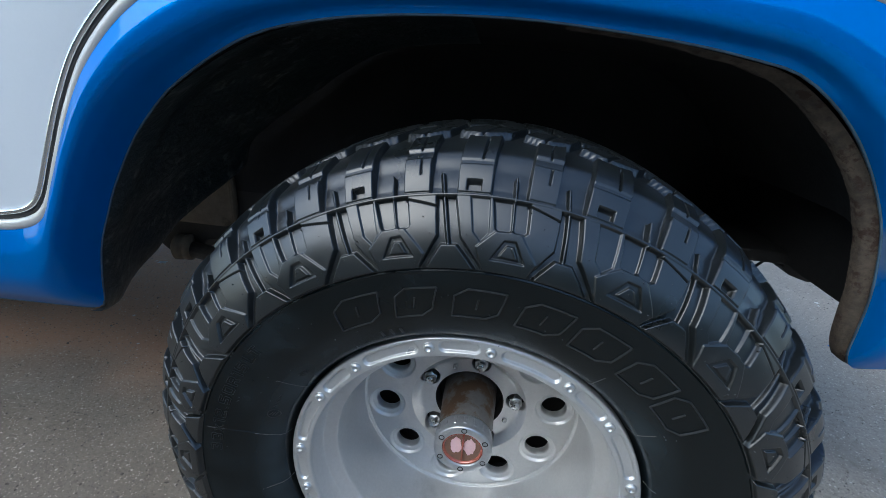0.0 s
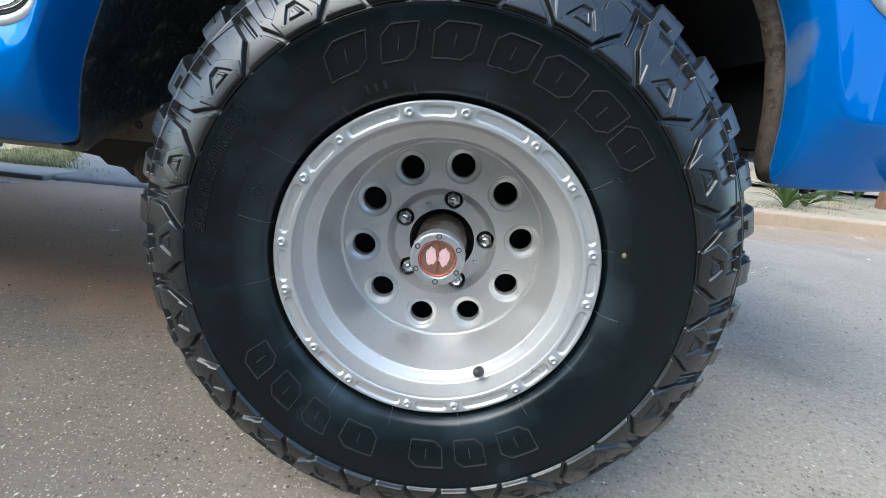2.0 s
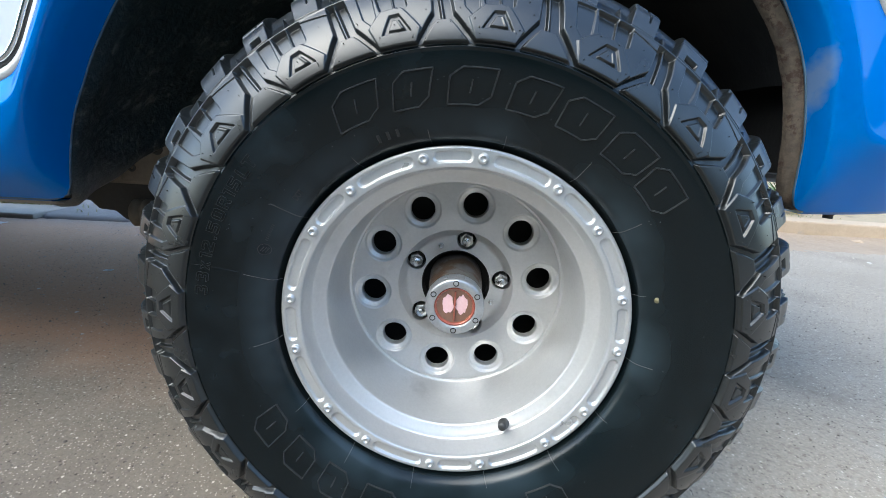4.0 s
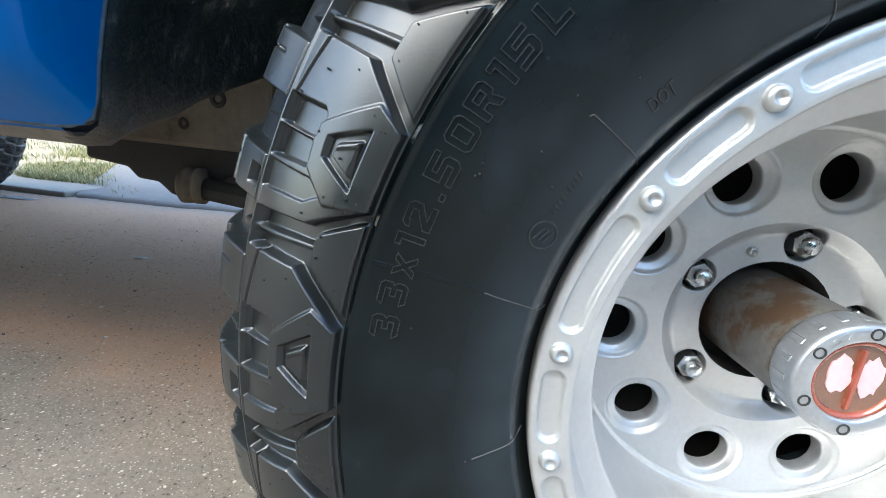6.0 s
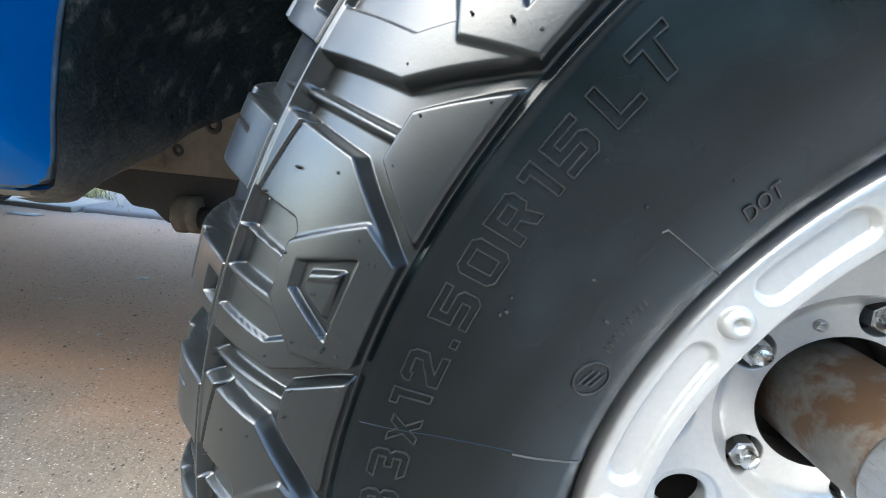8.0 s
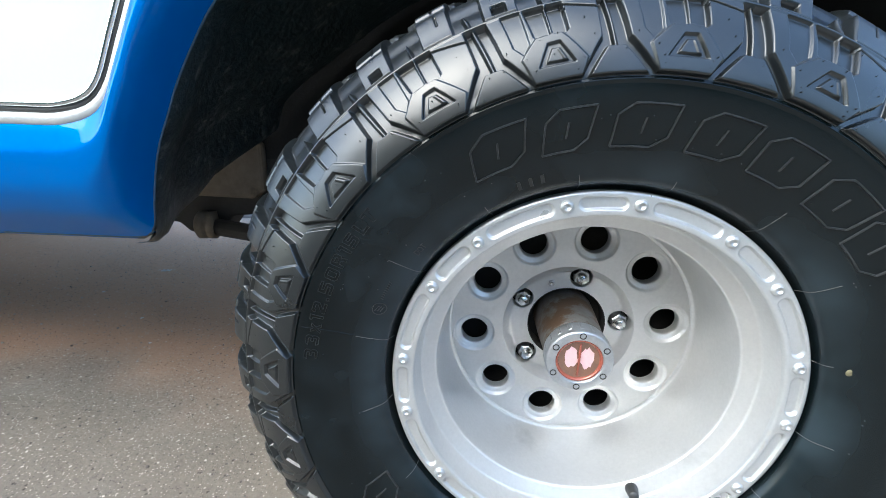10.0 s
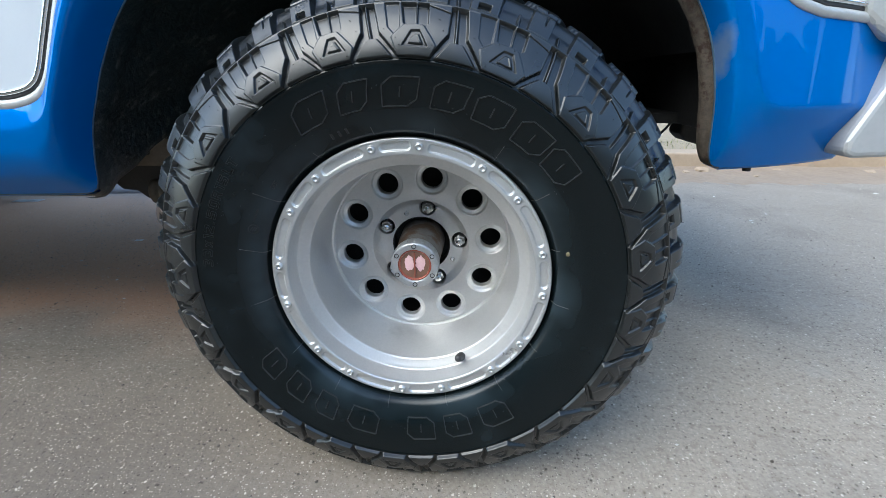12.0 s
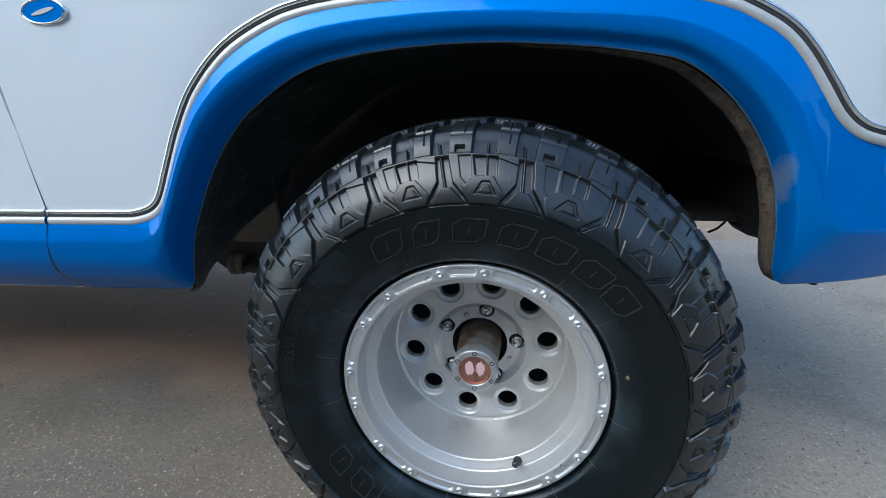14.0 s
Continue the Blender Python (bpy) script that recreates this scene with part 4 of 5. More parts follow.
def hexed(bm, radius, y0, y1, cham=0.0008):
    ring = lambda rr, y: [bm.verts.new((rr * math.cos(math.pi / 3 * k), y, rr * math.sin(math.pi / 3 * k))) for k in range(6)]
    rows = [ring(radius, y1), ring(radius, y0 + cham), ring(radius * 0.9, y0)]
    for a, b in zip(rows[:-1], rows[1:]):
        for k in range(6):
            bm.faces.new((a[k], a[(k + 1) % 6], b[(k + 1) % 6], b[k]))
    bm.faces.new(rows[-1])


# button-head bolts of the ring
bolt_me = turned("rim_bolt", [(0.0062, 0.0012), (0.0062, -0.0004), (0.0058, -0.0020), (0.0048, -0.0034), (0.0036, -0.0040), (0.0028, -0.0040), (0.0026, -0.0018), (0.0, -0.0018)], ALLOY_RING)
for a in BOLT_A:
    part("rim_bolt", bolt_me, rim, "", Matrix.Translation((BOLT_R * math.cos(radians(a)), 0, HUB_Z + BOLT_R * math.sin(radians(a)))))


def lug_nut():
    bm = bmesh.new()
    hexed(bm, 0.0108, 0.1515, 0.170)
    me = bpy.data.meshes.new("tmp")
    top = turned("tmp_top", [(0.0092, 0.1520), (0.0072, 0.1506), (0.0066, 0.1494), (0.0066, 0.1444), (0.0060, 0.1432), (0.0, 0.1430)], STEEL)
    bm.from_mesh(top)
    bpy.data.meshes.remove(top)
    bpy.data.meshes.remove(me)
    return bm_mesh("lug_nut", bm, STEEL)


nut_me = lug_nut()
for i, a in enumerate(LUG_A):
    part("lug_nut", nut_me, wheel, "bright steel lug nut with a domed end", Matrix.Translation((0.0699 * math.cos(radians(a)), 0, HUB_Z + 0.0699 * math.sin(radians(a)))) @ Matrix.Rotation(0.4 + i * 1.3, 4, "Y"))
screw_me = turned("pad_screw", [(0.0042, 0.1556), (0.0042, 0.1520), (0.0034, 0.1508), (0.0018, 0.1508), (0.0016, 0.1520), (0.0, 0.1520)], STEEL, 16)
for a in (113.5, -25.8):
    part("pad_screw", screw_me, rim, "", Matrix.Translation((0.0632 * math.cos(radians(a)), 0, HUB_Z + 0.0632 * math.sin(radians(a)))))

# valve stem in the barrel
va = radians(-63.6)
valve = part("valve_stem", turned("valve_stem", [(0.0062, 0.012), (0.0066, 0.004), (0.0058, -0.002), (0.0052, -0.012), (0.0044, -0.014), (0.0042, -0.024), (0.0034, -0.026), (0.0, -0.026)], BLACK_PLASTIC, 20), wheel, "black rubber valve stem",
             Matrix.Translation((0.175 * math.cos(va), 0.040, HUB_Z + 0.176 * math.sin(va))) @ Matrix.Rotation(radians(-25), 4, "X") @ Matrix.Rotation(radians(-12), 4, "Z") @ Matrix.Diagonal((1.35, 1.1, 1.35, 1.0)))

# locking hub
HUB_END = 0.056
hub = part("locking_hub", lathe("locking_hub", [(0.0410, 0.185), (0.0402, 0.150), (0.0388, 0.120), (0.0374, HUB_END + 0.026), (0.0362, HUB_END + 0.0245)], HUB_RUST, 96), wheel, "rusty steel locking hub")
part("hub_collar", lathe("hub_collar", [(0.0360, HUB_END + 0.0255), (0.0386, HUB_END + 0.0245), (0.0391, HUB_END + 0.022), (0.0391, HUB_END + 0.0035), (0.0384, HUB_END + 0.0012), (0.0370, HUB_END), (0.0284, HUB_END), (0.0274, HUB_END + 0.0010), (0.0270, HUB_END + 0.0030)], ZINC, 96), hub, "zinc-bright hub collar")
part("hub_dial", lathe("hub_dial", [(0.0271, HUB_END + 0.0026), (0.0258, HUB_END + 0.0016), (0.0245, HUB_END + 0.0024), (0.0235, HUB_END + 0.0050)], COPPER, 64), hub, "orange-red dial of the hub")


def dial_patch(sign):
    rng = random.Random(9 + sign)
    pts = []
    for k in range(22):
        a = 2 * math.pi * k / 22
        pts.append((sign * 0.0092 + math.cos(a) * 0.0078 * (1 + rng.uniform(-0.16, 0.16)), 0.0022 + math.sin(a) * 0.0132 * (1 + rng.uniform(-0.16, 0.16))))
    return prism_bm([(x, HUB_Z + z) for x, z in pts], "y", HUB_END + 0.0048, HUB_END + 0.0064)


for sign in (-1, 1):
    part("dial_patch", bm_mesh("dial_patch", dial_patch(sign), PINK), hub, "pale pink patch on the dial")
part("dial_floor", lathe("dial_floor", [(0.0236, HUB_END + 0.0048), (0.018, HUB_END + 0.0056), (0.0, HUB_END + 0.0060)], DIAL, 48), hub, "smoky brown dial face")
part("dial_handle", bm_mesh("dial_handle", box_bm((-0.0012, HUB_END + 0.0022, HUB_Z - 0.021), (0.0012, HUB_END + 0.0064, HUB_Z + 0.021), 0.0006), COPPER), hub, "narrow grip across the dial")
cap_screw = turned("cap_screw", [(0.0040, 0.0008), (0.0040, -0.0004), (0.0033, -0.0006), (0.0029, -0.0004), (0.0026, 0.0020), (0.0, 0.0020)], DARK_METAL, 14)
for k in range(6):
    a = radians(90 + 60 * k)
    part("cap_screw", cap_screw, hub, "", Matrix.Translation((0.0332 * math.cos(a), HUB_END - 0.0002, HUB_Z + 0.0332 * math.sin(a))))
part("dial_marking", ring_text("dial_marking", "LOCK", 0.0308, 0.0042, 138, 112, ZINC, 0.00035, HUB_END), hub, "engraved word LOCK on the collar")
slot = bmesh.new()
for k in range(18):
    a = 2 * math.pi * k / 18
    bb = box_bm((-0.0022, HUB_END + 0.008, 0.0383), (0.0022, HUB_END + 0.0215, 0.0396), 0.0005, 1)
    bmesh.ops.rotate(bb, verts=bb.verts, cent=(0, 0, 0), matrix=Matrix.Rotation(a, 3, "Y"))
    bmesh.ops.translate(bb, verts=bb.verts, vec=(0, 0, HUB_Z))
    tmp = bpy.data.meshes.new("tmp")
    bb.to_mesh(tmp)
    bb.free()
    slot.from_mesh(tmp)
    bpy.data.meshes.remove(tmp)
part("collar_teeth", bm_mesh("collar_teeth", slot, ZINC), hub)
# brake drum face seen through the holes
part("brake_rotor", lathe("brake_rotor", [(0.0, 0.192), (0.167, 0.192), (0.169, 0.196), (0.169, 0.225), (0.05, 0.23)], DARK_METAL, 64), wheel)


# ---- the vehicle's body ----
car = thing("vehicle", (0, 0.9, 0.49), "blue and white off-road vehicle with silver side trim, parked", "car")
BODY_TOP = 1.16


def skin_y(x, z):
    """The flank: a little toed against the wheel, tucked in below its crease and rounded towards the front."""
    return 0.105 + 0.055 * x + 0.10 * np.maximum(0, 0.63 - z) + np.where(x > 0.47, 1.0 * (np.minimum(x, 0.75) - 0.47) ** 2, 0.0)


def swell(x):
    """The flank stands prouder behind the wheel."""
    return 0.022 * smooth01((-0.15 - x) / 0.30)


ARCH = [(-0.580, 0.491), (-0.557, 0.495), (-0.546, 0.511), (-0.538, 0.548), (-0.521, 0.602), (-0.500, 0.646), (-0.480, 0.689), (-0.439, 0.755), (-0.400, 0.797), (-0.367, 0.823), (-0.302, 0.862), (-0.257, 0.881), (-0.201, 0.894), (-0.128, 0.903), (-0.041, 0.907), (0.043, 0.906),
        (0.166, 0.896), (0.246, 0.884), (0.288, 0.874), (0.330, 0.850), (0.374, 0.814), (0.411, 0.771), (0.439, 0.722), (0.455, 0.670), (0.464, 0.625), (0.470, 0.580), (0.474, 0.552), (0.482, 0.535), (0.497, 0.531)]
TRIM = [(-0.646, 0.645), (-0.612, 0.646), (-0.576, 0.656), (-0.553, 0.678), (-0.528, 0.729), (-0.496, 0.794), (-0.456, 0.856), (-0.398, 0.911), (-0.328, 0.947), (-0.258, 0.966), (-0.150, 0.976), (0.0, 0.978), (0.15, 0.975),
        (0.270, 0.966), (0.335, 0.952), (0.370, 0.938), (0.416, 0.912), (0.450, 0.880), (0.485, 0.835), (0.512, 0.800), (0.543, 0.777), (0.584, 0.765)]
NA, NB = 150, 24
GAP_TOP = -0.802


def joined(*rows):
    return np.vstack([rows[0]] + [r[1:] for r in rows[1:]])


lip = joined(np.linspace((-0.772, 0.490), ARCH[0], NB), curve_through(ARCH, NA), np.linspace(ARCH[-1], (0.735, 0.536), NB))
trim = joined(np.linspace((-0.783, 0.645), TRIM[0], NB), curve_through(TRIM, NA), np.linspace(TRIM[-1], (0.770, 0.752), NB))
near = 1 - swell(trim[:, 0]) / 0.65
trim = np.stack([0.09 + (trim[:, 0] - 0.09) * near, 0.76 + (trim[:, 1] - 0.76) * near], -1)
DOOR_X, DOOR_Z = trim[0]


def flank(low, high, bulge=0.0, lip_in=0.0, rows=28):
    t = np.linspace(0, 1, rows)
    xz = low[:, None, :] * (1 - t)[None, :, None] + high[:, None, :] * t[None, :, None]
    x, z = xz[..., 0], xz[..., 1]
    y = skin_y(x, z)
    if lip_in:
        # from the moulding it leans out to a soft crease, then turns under to the lip
        front = smooth01((x - 0.44) / 0.12)
        crest = 0.55 + 0.17 * smooth01((-0.48 - x) / 0.12) - 0.14 * front
        q = np.where(t < crest, 0.55 * t / crest, 1 - 0.45 * (1 - t) / (1 - crest))
        fine = np.linspace(-0.2, 1.2, 281)
        prof = np.interp(fine, [-0.2, 0.0, 0.06, 0.18, 0.32, 0.46, 0.54, 1.0, 1.2], [lip_in + 0.03, lip_in, 0.35 * lip_in, -0.66 * bulge, -0.92 * bulge, -bulge, -bulge, 0.0, 0.006])
        prof = np.convolve(np.pad(prof, 15, mode="edge"), np.hanning(33)[1:-1] / np.hanning(33)[1:-1].sum(), mode="valid")
        # ahead of the wheel the crease is sharp and the panel below it flat
        hard = np.interp(q, [0.0, 0.535, 0.565, 1.0], [lip_in, -bulge, -bulge, 0.0])
        y = y + (np.interp(q, fine, prof) * (1 - front) + hard * front) * np.where(q < 0.28, 1 - 0.75 * smooth01((z - 0.76) / 0.12) * smooth01(1 - q / 0.28), 1.0) - swell(x) * smooth01(q / 0.40)
    else:
        y = y - bulge * np.sin(np.pi * t ** 0.75)[None, :] - swell(x)
    return np.stack([x, y, z], -1)


fender_v = flank(lip, trim, 0.016, 0.022, 60)
fender = part("fender", grid_mesh("fender", fender_v, BLUE, flip=True), car, "glossy blue front wing with a rounded wheel arch")
edge = fender_v[:, 0]
# the lip turns in round the opening
back = edge.copy()
back[:, 1] += 0.007
part("fender_lip", grid_mesh("fender_lip", np.stack([edge, edge + (0, 0.004, 0), back], 1), UNDERCOAT), fender, "dark underside of the arch lip")
seal = edge[2:-NB]
part("arch_edging", tube("arch_edging", [tuple(p + np.array((0, 0.001, 0))) for p in seal[::2]], 0.0018, EDGE_PAINT, 8), fender, "thin greyish-blue rim of worn paint along the arch")

# white upper flank, with its top rolled towards the bonnet
top = np.stack([np.linspace(GAP_TOP + 0.003, 0.715, len(trim)), np.full(len(trim), BODY_TOP)], -1)
upper_v = flank(trim, top, 0.004)
upper_v[:, -6:, 1] += np.linspace(0, 0.05, 6)[None, :] ** 1.0
part("upper_wing", grid_mesh("upper_wing", upper_v, WHITE, flip=True), car, "white upper wing panel above the trim")

# door behind the wing, beyond a narrow gap
DOOR_EDGE = [(-0.775, 0.490), (-0.769, 0.548), (-0.756, 0.600), (DOOR_X, DOOR_Z)]      # the gap bends back below the moulding

def door_line(z):
    """The gap's x at a height."""
    return np.interp(z, [p[1] for p in DOOR_EDGE] + [0.70, BODY_TOP], [p[0] for p in DOOR_EDGE] + [DOOR_X - 0.006, GAP_TOP])


door_low = np.linspace((-2.05, 0.490), (-0.775, 0.490), 40)
door_mid = np.linspace((-2.05, DOOR_Z), (DOOR_X - 0.004, DOOR_Z), 40)
door_top = np.linspace((-2.05, BODY_TOP), (GAP_TOP - 0.004, BODY_TOP), 40)


def to_gap(v, x_far):
    """Stretches a door skin so that its free edge follows the gap."""
    k = (v[..., 0] - x_far) / (v[-1:, :, 0] - x_far)
    v[..., 0] = x_far + k * (door_line(v[..., 2]) - 0.004 - x_far)
    return v


door = part("door", grid_mesh("door", to_gap(flank(door_mid, door_top), -2.05), WHITE, flip=True), car, "white front door skin")
part("door_lower", grid_mesh("door_lower", to_gap(flank(door_low, door_mid, 0.016, 0.022, 60), -2.05), BLUE, flip=True), door, "blue lower door skin")
# added chrome bar that draws the highlight on the door's lower edge
sill_line = np.array([(x, float(skin_y(x, 0.4905)) + 0.0215, 0.4905) for x in np.linspace(-2.05, -0.785, 24)])
part("door_hem", tube("door_hem", [tuple(p) for p in sill_line], 0.0011, CHROME, 8), door, "thin chrome bar added as the highlight along the door's foot")
rear_edge = np.vstack([fender_v[0, 6:], upper_v[0, 1:-6]])
gv = np.stack([rear_edge + (k, 0.0035, 0) for k in (-0.010, 0.006)], 1)
part("door_gap", grid_mesh("door_gap", gv, GAP_GREY), door)


def sweep_trim(name, path, offs, material, parent, label=""):
    """A moulding along the flank: offs are (across, proud) pairs of its section."""
    p3 = np.stack([path[:, 0], skin_y(path[:, 0], path[:, 1]) - swell(path[:, 0]), path[:, 1]], -1)
    d = np.gradient(path, axis=0)
    d /= np.linalg.norm(d, axis=1)[:, None]
    nrm = np.stack([-d[:, 1], d[:, 0]], -1)
    v = np.zeros((len(path), len(offs), 3))
    for j, (a, b) in enumerate(offs):
        v[:, j] = p3 + np.stack([nrm[:, 0] * a, np.full(len(path), -b), nrm[:, 1] * a], -1)
    return part(name, grid_mesh(name, v, material, flip=True), parent, label)


def half_round(a0, a1, h, n=7, base=-0.002):
    m, r = (a0 + a1) / 2, (a1 - a0) / 2
    return [(a0, base)] + [(m - r * math.cos(math.pi * k / (n - 1)), h * (0.35 + 0.65 * math.sin(math.pi * k / (n - 1)))) for k in range(n)] + [(a1, base)]


for path, owner in ((trim, fender), (np.linspace((-2.05, DOOR_Z), (DOOR_X - 0.006, DOOR_Z), 30), door)):
    sweep_trim("chrome_edge", path, half_round(0.0035, 0.0108, 0.0055), CHROME, owner, "narrow chrome bead")
    sweep_trim("trim_insert", path, [(-0.0022, -0.001), (-0.0022, 0.0020), (0.0040, 0.0020), (0.0040, -0.001)], TRIM_BLACK, owner, "black insert of the moulding")
    sweep_trim("silver_moulding", path, half_round(-0.0165, -0.0020, 0.0075), TRIM_SILVER, owner, "satin silver moulding")

# oval badge on the wing: plain, without its lettering
badge_y = float(skin_y(-0.66, 0.969)) - float(swell(-0.66)) - 0.003
bv = []
for rx, rz, dy in ((0.0405, 0.0185, 0.001), (0.0400, 0.0182, -0.0035), (0.0380, 0.0166, -0.0045), (0.0365, 0.0155, -0.0030)):
    bv.append([(-0.660 + rx * math.cos(a), badge_y + dy, 0.969 + rz * math.sin(a)) for a in np.linspace(0, 2 * math.pi, 48, endpoint=False)])
badge = part("badge", grid_mesh("badge", np.array(bv).transpose(1, 0, 2), CHROME, wrap=True), car, "oval blue badge with a chrome rim")
part("badge_face", bm_mesh("badge_face", prism_bm([(-0.660 + 0.037 * math.cos(a), 0.969 + 0.0158 * math.sin(a)) for a in np.linspace(0, 2 * math.pi, 40, endpoint=False)], "y", badge_y - 0.0032, badge_y), BLUE), badge)
part("badge_mark", bm_mesh("badge_mark", prism_bm([(-0.660 + 0.021 * math.cos(a), 0.969 + 0.0032 * math.sin(a) + 0.004 * math.cos(a)) for a in np.linspace(0, 2 * math.pi, 30, endpoint=False)], "y", badge_y - 0.0042, badge_y), TRIM_SILVER), badge)


# flange of bare rusty metal inside the front half of the arch
def rust_flange():
    c = curve_through(ARCH, NA)
    i0 = int(NA * 0.56)
    c = c[i0:]
    d = np.gradient(c, axis=0)
    d /= np.linalg.norm(d, axis=1)[:, None]
    nrm = np.stack([d[:, 1], -d[:, 0]], -1)
    v = np.zeros((len(c), 5, 3))
    for k in range(len(c)):
        f = k / (len(c) - 1)
        wdt = 0.0015 + 0.0115 * float(smooth01((f - 0.08) / 0.45)) + 0.0022 * noise.noise(Vector((k * 0.31, 0, 5))) - 0.013 * max(0, (f - 0.86) / 0.14) ** 1.5
        x, z = c[k]
        y = float(skin_y(x, z)) + 0.021
        for j, (q, dy) in enumerate(((0.0, 0.004), (0.25, 0.007), (0.6, 0.010), (1.0, 0.014 + 0.004 * noise.noise(Vector((k * 0.2, 3, 1)))), (1.02, 0.026))):
            v[k, j] = (x + nrm[k, 0] * wdt * q, y + dy, z + nrm[k, 1] * wdt * q)
    return grid_mesh("rust_flange", v, RUST_FLANGE)


part("rust_flange", rust_flange(), fender, "bare rusty flange inside the arch")


# wheelhouse: liner and inner wall
def liner(first, last, rows, material):
    c = curve_through(ARCH, 90)[first:last]
    mid = np.array([-0.04, 0.5])
    cols = []
    for dy in ((0.024, 0.028, 0.034, 0.042, 0.052, 0.065, 0.085, 0.11, 0.14, 0.17, 0.20), (0.20, 0.28, 0.36, 0.43, 0.50))[rows]:
        grow = 0.022 * float(smooth01((dy - 0.022) / 0.12)) - 0.022 * float(smooth01((dy - 0.30) / 0.20))
        q = c + (c - mid) / np.linalg.norm(c - mid, axis=1)[:, None] * grow
        rear = -0.05 * min(max(dy - 0.03, 0) / 0.25, 1) * smooth01((0.78 - c[:, 1]) / 0.2) * (c[:, 0] < 0)
        # the lower edge of the rear half rises inwards
        z0 = 0.491 + float(np.interp(dy, [0.0, 0.04, 0.06, 0.20, 0.36, 0.50], [0.0, -0.014, -0.018, 0.008, 0.06, 0.11]))
        z = np.where((c[:, 0] < 0) & (q[:, 1] < 0.80), z0 + (q[:, 1] - 0.491) * (0.80 - z0) / (0.80 - 0.491), q[:, 1])
        cols.append(np.stack([q[:, 0] + rear, skin_y(c[:, 0], c[:, 1]) + dy, z], -1))
    return grid_mesh("wheelhouse", np.stack(cols, 1), material)


house = part("wheelhouse", liner(0, 54, 0, UNDERCOAT), car, "black undercoated wheel arch liner with dust specks")
part("front_liner", liner(53, 79, 0, SHADE_BLACK), house, "black front part of the liner")
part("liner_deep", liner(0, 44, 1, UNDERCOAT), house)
part("liner_deep", liner(43, 79, 1, SHADE_BLACK), house)
part("inner_wall", bm_mesh("inner_wall", box_bm((-0.86, 0.6005, 0.54), (0.52, 0.604, 1.14)), SHADE_BLACK), house)


# two added panels that keep light out of the arch
part("front_bulkhead", bm_mesh("front_bulkhead", box_bm((0.515, 0.20, 0.578), (0.535, 0.61, 1.14), 0.004), SHADE_BLACK), house, "added black panel closing the arch ahead of the wheel")
part("rear_bulkhead", bm_mesh("rear_bulkhead", box_bm((-0.86, 0.15, 0.525), (-0.84, 0.61, 1.14), 0.004), SHADE_BLACK), house, "added black panel closing the arch behind the wheel")
# sills, floor and chassis
part("sill", bm_mesh("sill", prism_bm([(0.128, 0.490), (0.140, 0.478), (0.155, 0.473), (0.172, 0.476), (0.182, 0.486), (0.182, 0.52), (0.14, 0.52)], "x", -3.3, -0.60, 0.004), DUSTY), car, "dust-covered sill underside")
part("floor_pan", bm_mesh("floor_pan", box_bm((-3.6, 0.30, 0.52), (-0.80, 1.60, 0.55), 0.004), DUSTY), car, "dusty floor pan")
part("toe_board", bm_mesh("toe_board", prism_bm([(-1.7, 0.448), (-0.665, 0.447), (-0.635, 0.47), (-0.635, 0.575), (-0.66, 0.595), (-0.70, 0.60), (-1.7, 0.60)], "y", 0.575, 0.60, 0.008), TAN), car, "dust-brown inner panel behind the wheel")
part("panel_grommet", lathe("panel_grommet", [(0.0, 0.003), (0.006, 0.002), (0.007, -0.002), (0.013, -0.003), (0.016, 0.0)], DARK_METAL, 20, (-0.737, 0.538)), car, "dark hole with a rim in the dusty panel", Matrix.Translation((0, 0.574, 0)))
part("panel_grommet", lathe("panel_grommet", [(0.0, 0.002), (0.004, 0.001), (0.005, -0.001), (0.009, -0.0015), (0.011, 0.0)], DARK_METAL, 16, (-0.804, 0.489)), car, "small dark plug in the dusty panel", Matrix.Translation((0, 0.574, 0)))
for y0 in (0.605, 1.26):
    part("frame_rail", bm_mesh("frame_rail", box_bm((-3.6, y0, 0.435), (0.40, y0 + 0.08, 0.565), 0.008), DARK_METAL), car, "grimy black chassis rail")
part("cross_member", bm_mesh("cross_member", prism_bm([(-1.03, 0.452), (-1.03, 0.404), (-0.945, 0.394), (-0.925, 0.374), (-0.882, 0.371), (-0.857, 0.350), (-0.82, 0.340), (-0.775, 0.350), (-0.74, 0.395), (-0.60, 0.415), (-0.40, 0.432), (-0.40, 0.452)], "y", 0.602, 0.68, 0.006), DARK_METAL), car, "black suspension bracket hanging from the chassis")
arm = part("radius_arm", tube("radius_arm", [(-0.80, 0.59, 0.372), (-0.55, 0.56, 0.356), (-0.25, 0.50, 0.355), (-0.02, 0.46, 0.375)], 0.021, DARK_METAL, 14), car, "grimy suspension arm")
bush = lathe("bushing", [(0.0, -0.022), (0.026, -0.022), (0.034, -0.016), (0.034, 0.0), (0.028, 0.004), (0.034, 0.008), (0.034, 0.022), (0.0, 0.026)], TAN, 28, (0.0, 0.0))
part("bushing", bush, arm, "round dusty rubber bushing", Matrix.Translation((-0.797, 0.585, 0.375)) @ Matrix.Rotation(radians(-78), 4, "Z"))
part("axle_tube", tube("axle_tube", [(0, 0.19, 0.39), (0, 0.45, 0.385), (-0.03, 0.8, 0.37), (0, 1.70, 0.39)], 0.038, DARK_METAL, 16), car, "black front axle tube")
part("axle_housing", lathe("axle_housing", [(0.0, 0.92), (0.07, 0.92), (0.115, 0.97), (0.13, 1.04), (0.115, 1.11), (0.07, 1.16), (0.0, 1.16)], DARK_METAL, 32, (0.0, 0.375)), car, "round black axle housing")
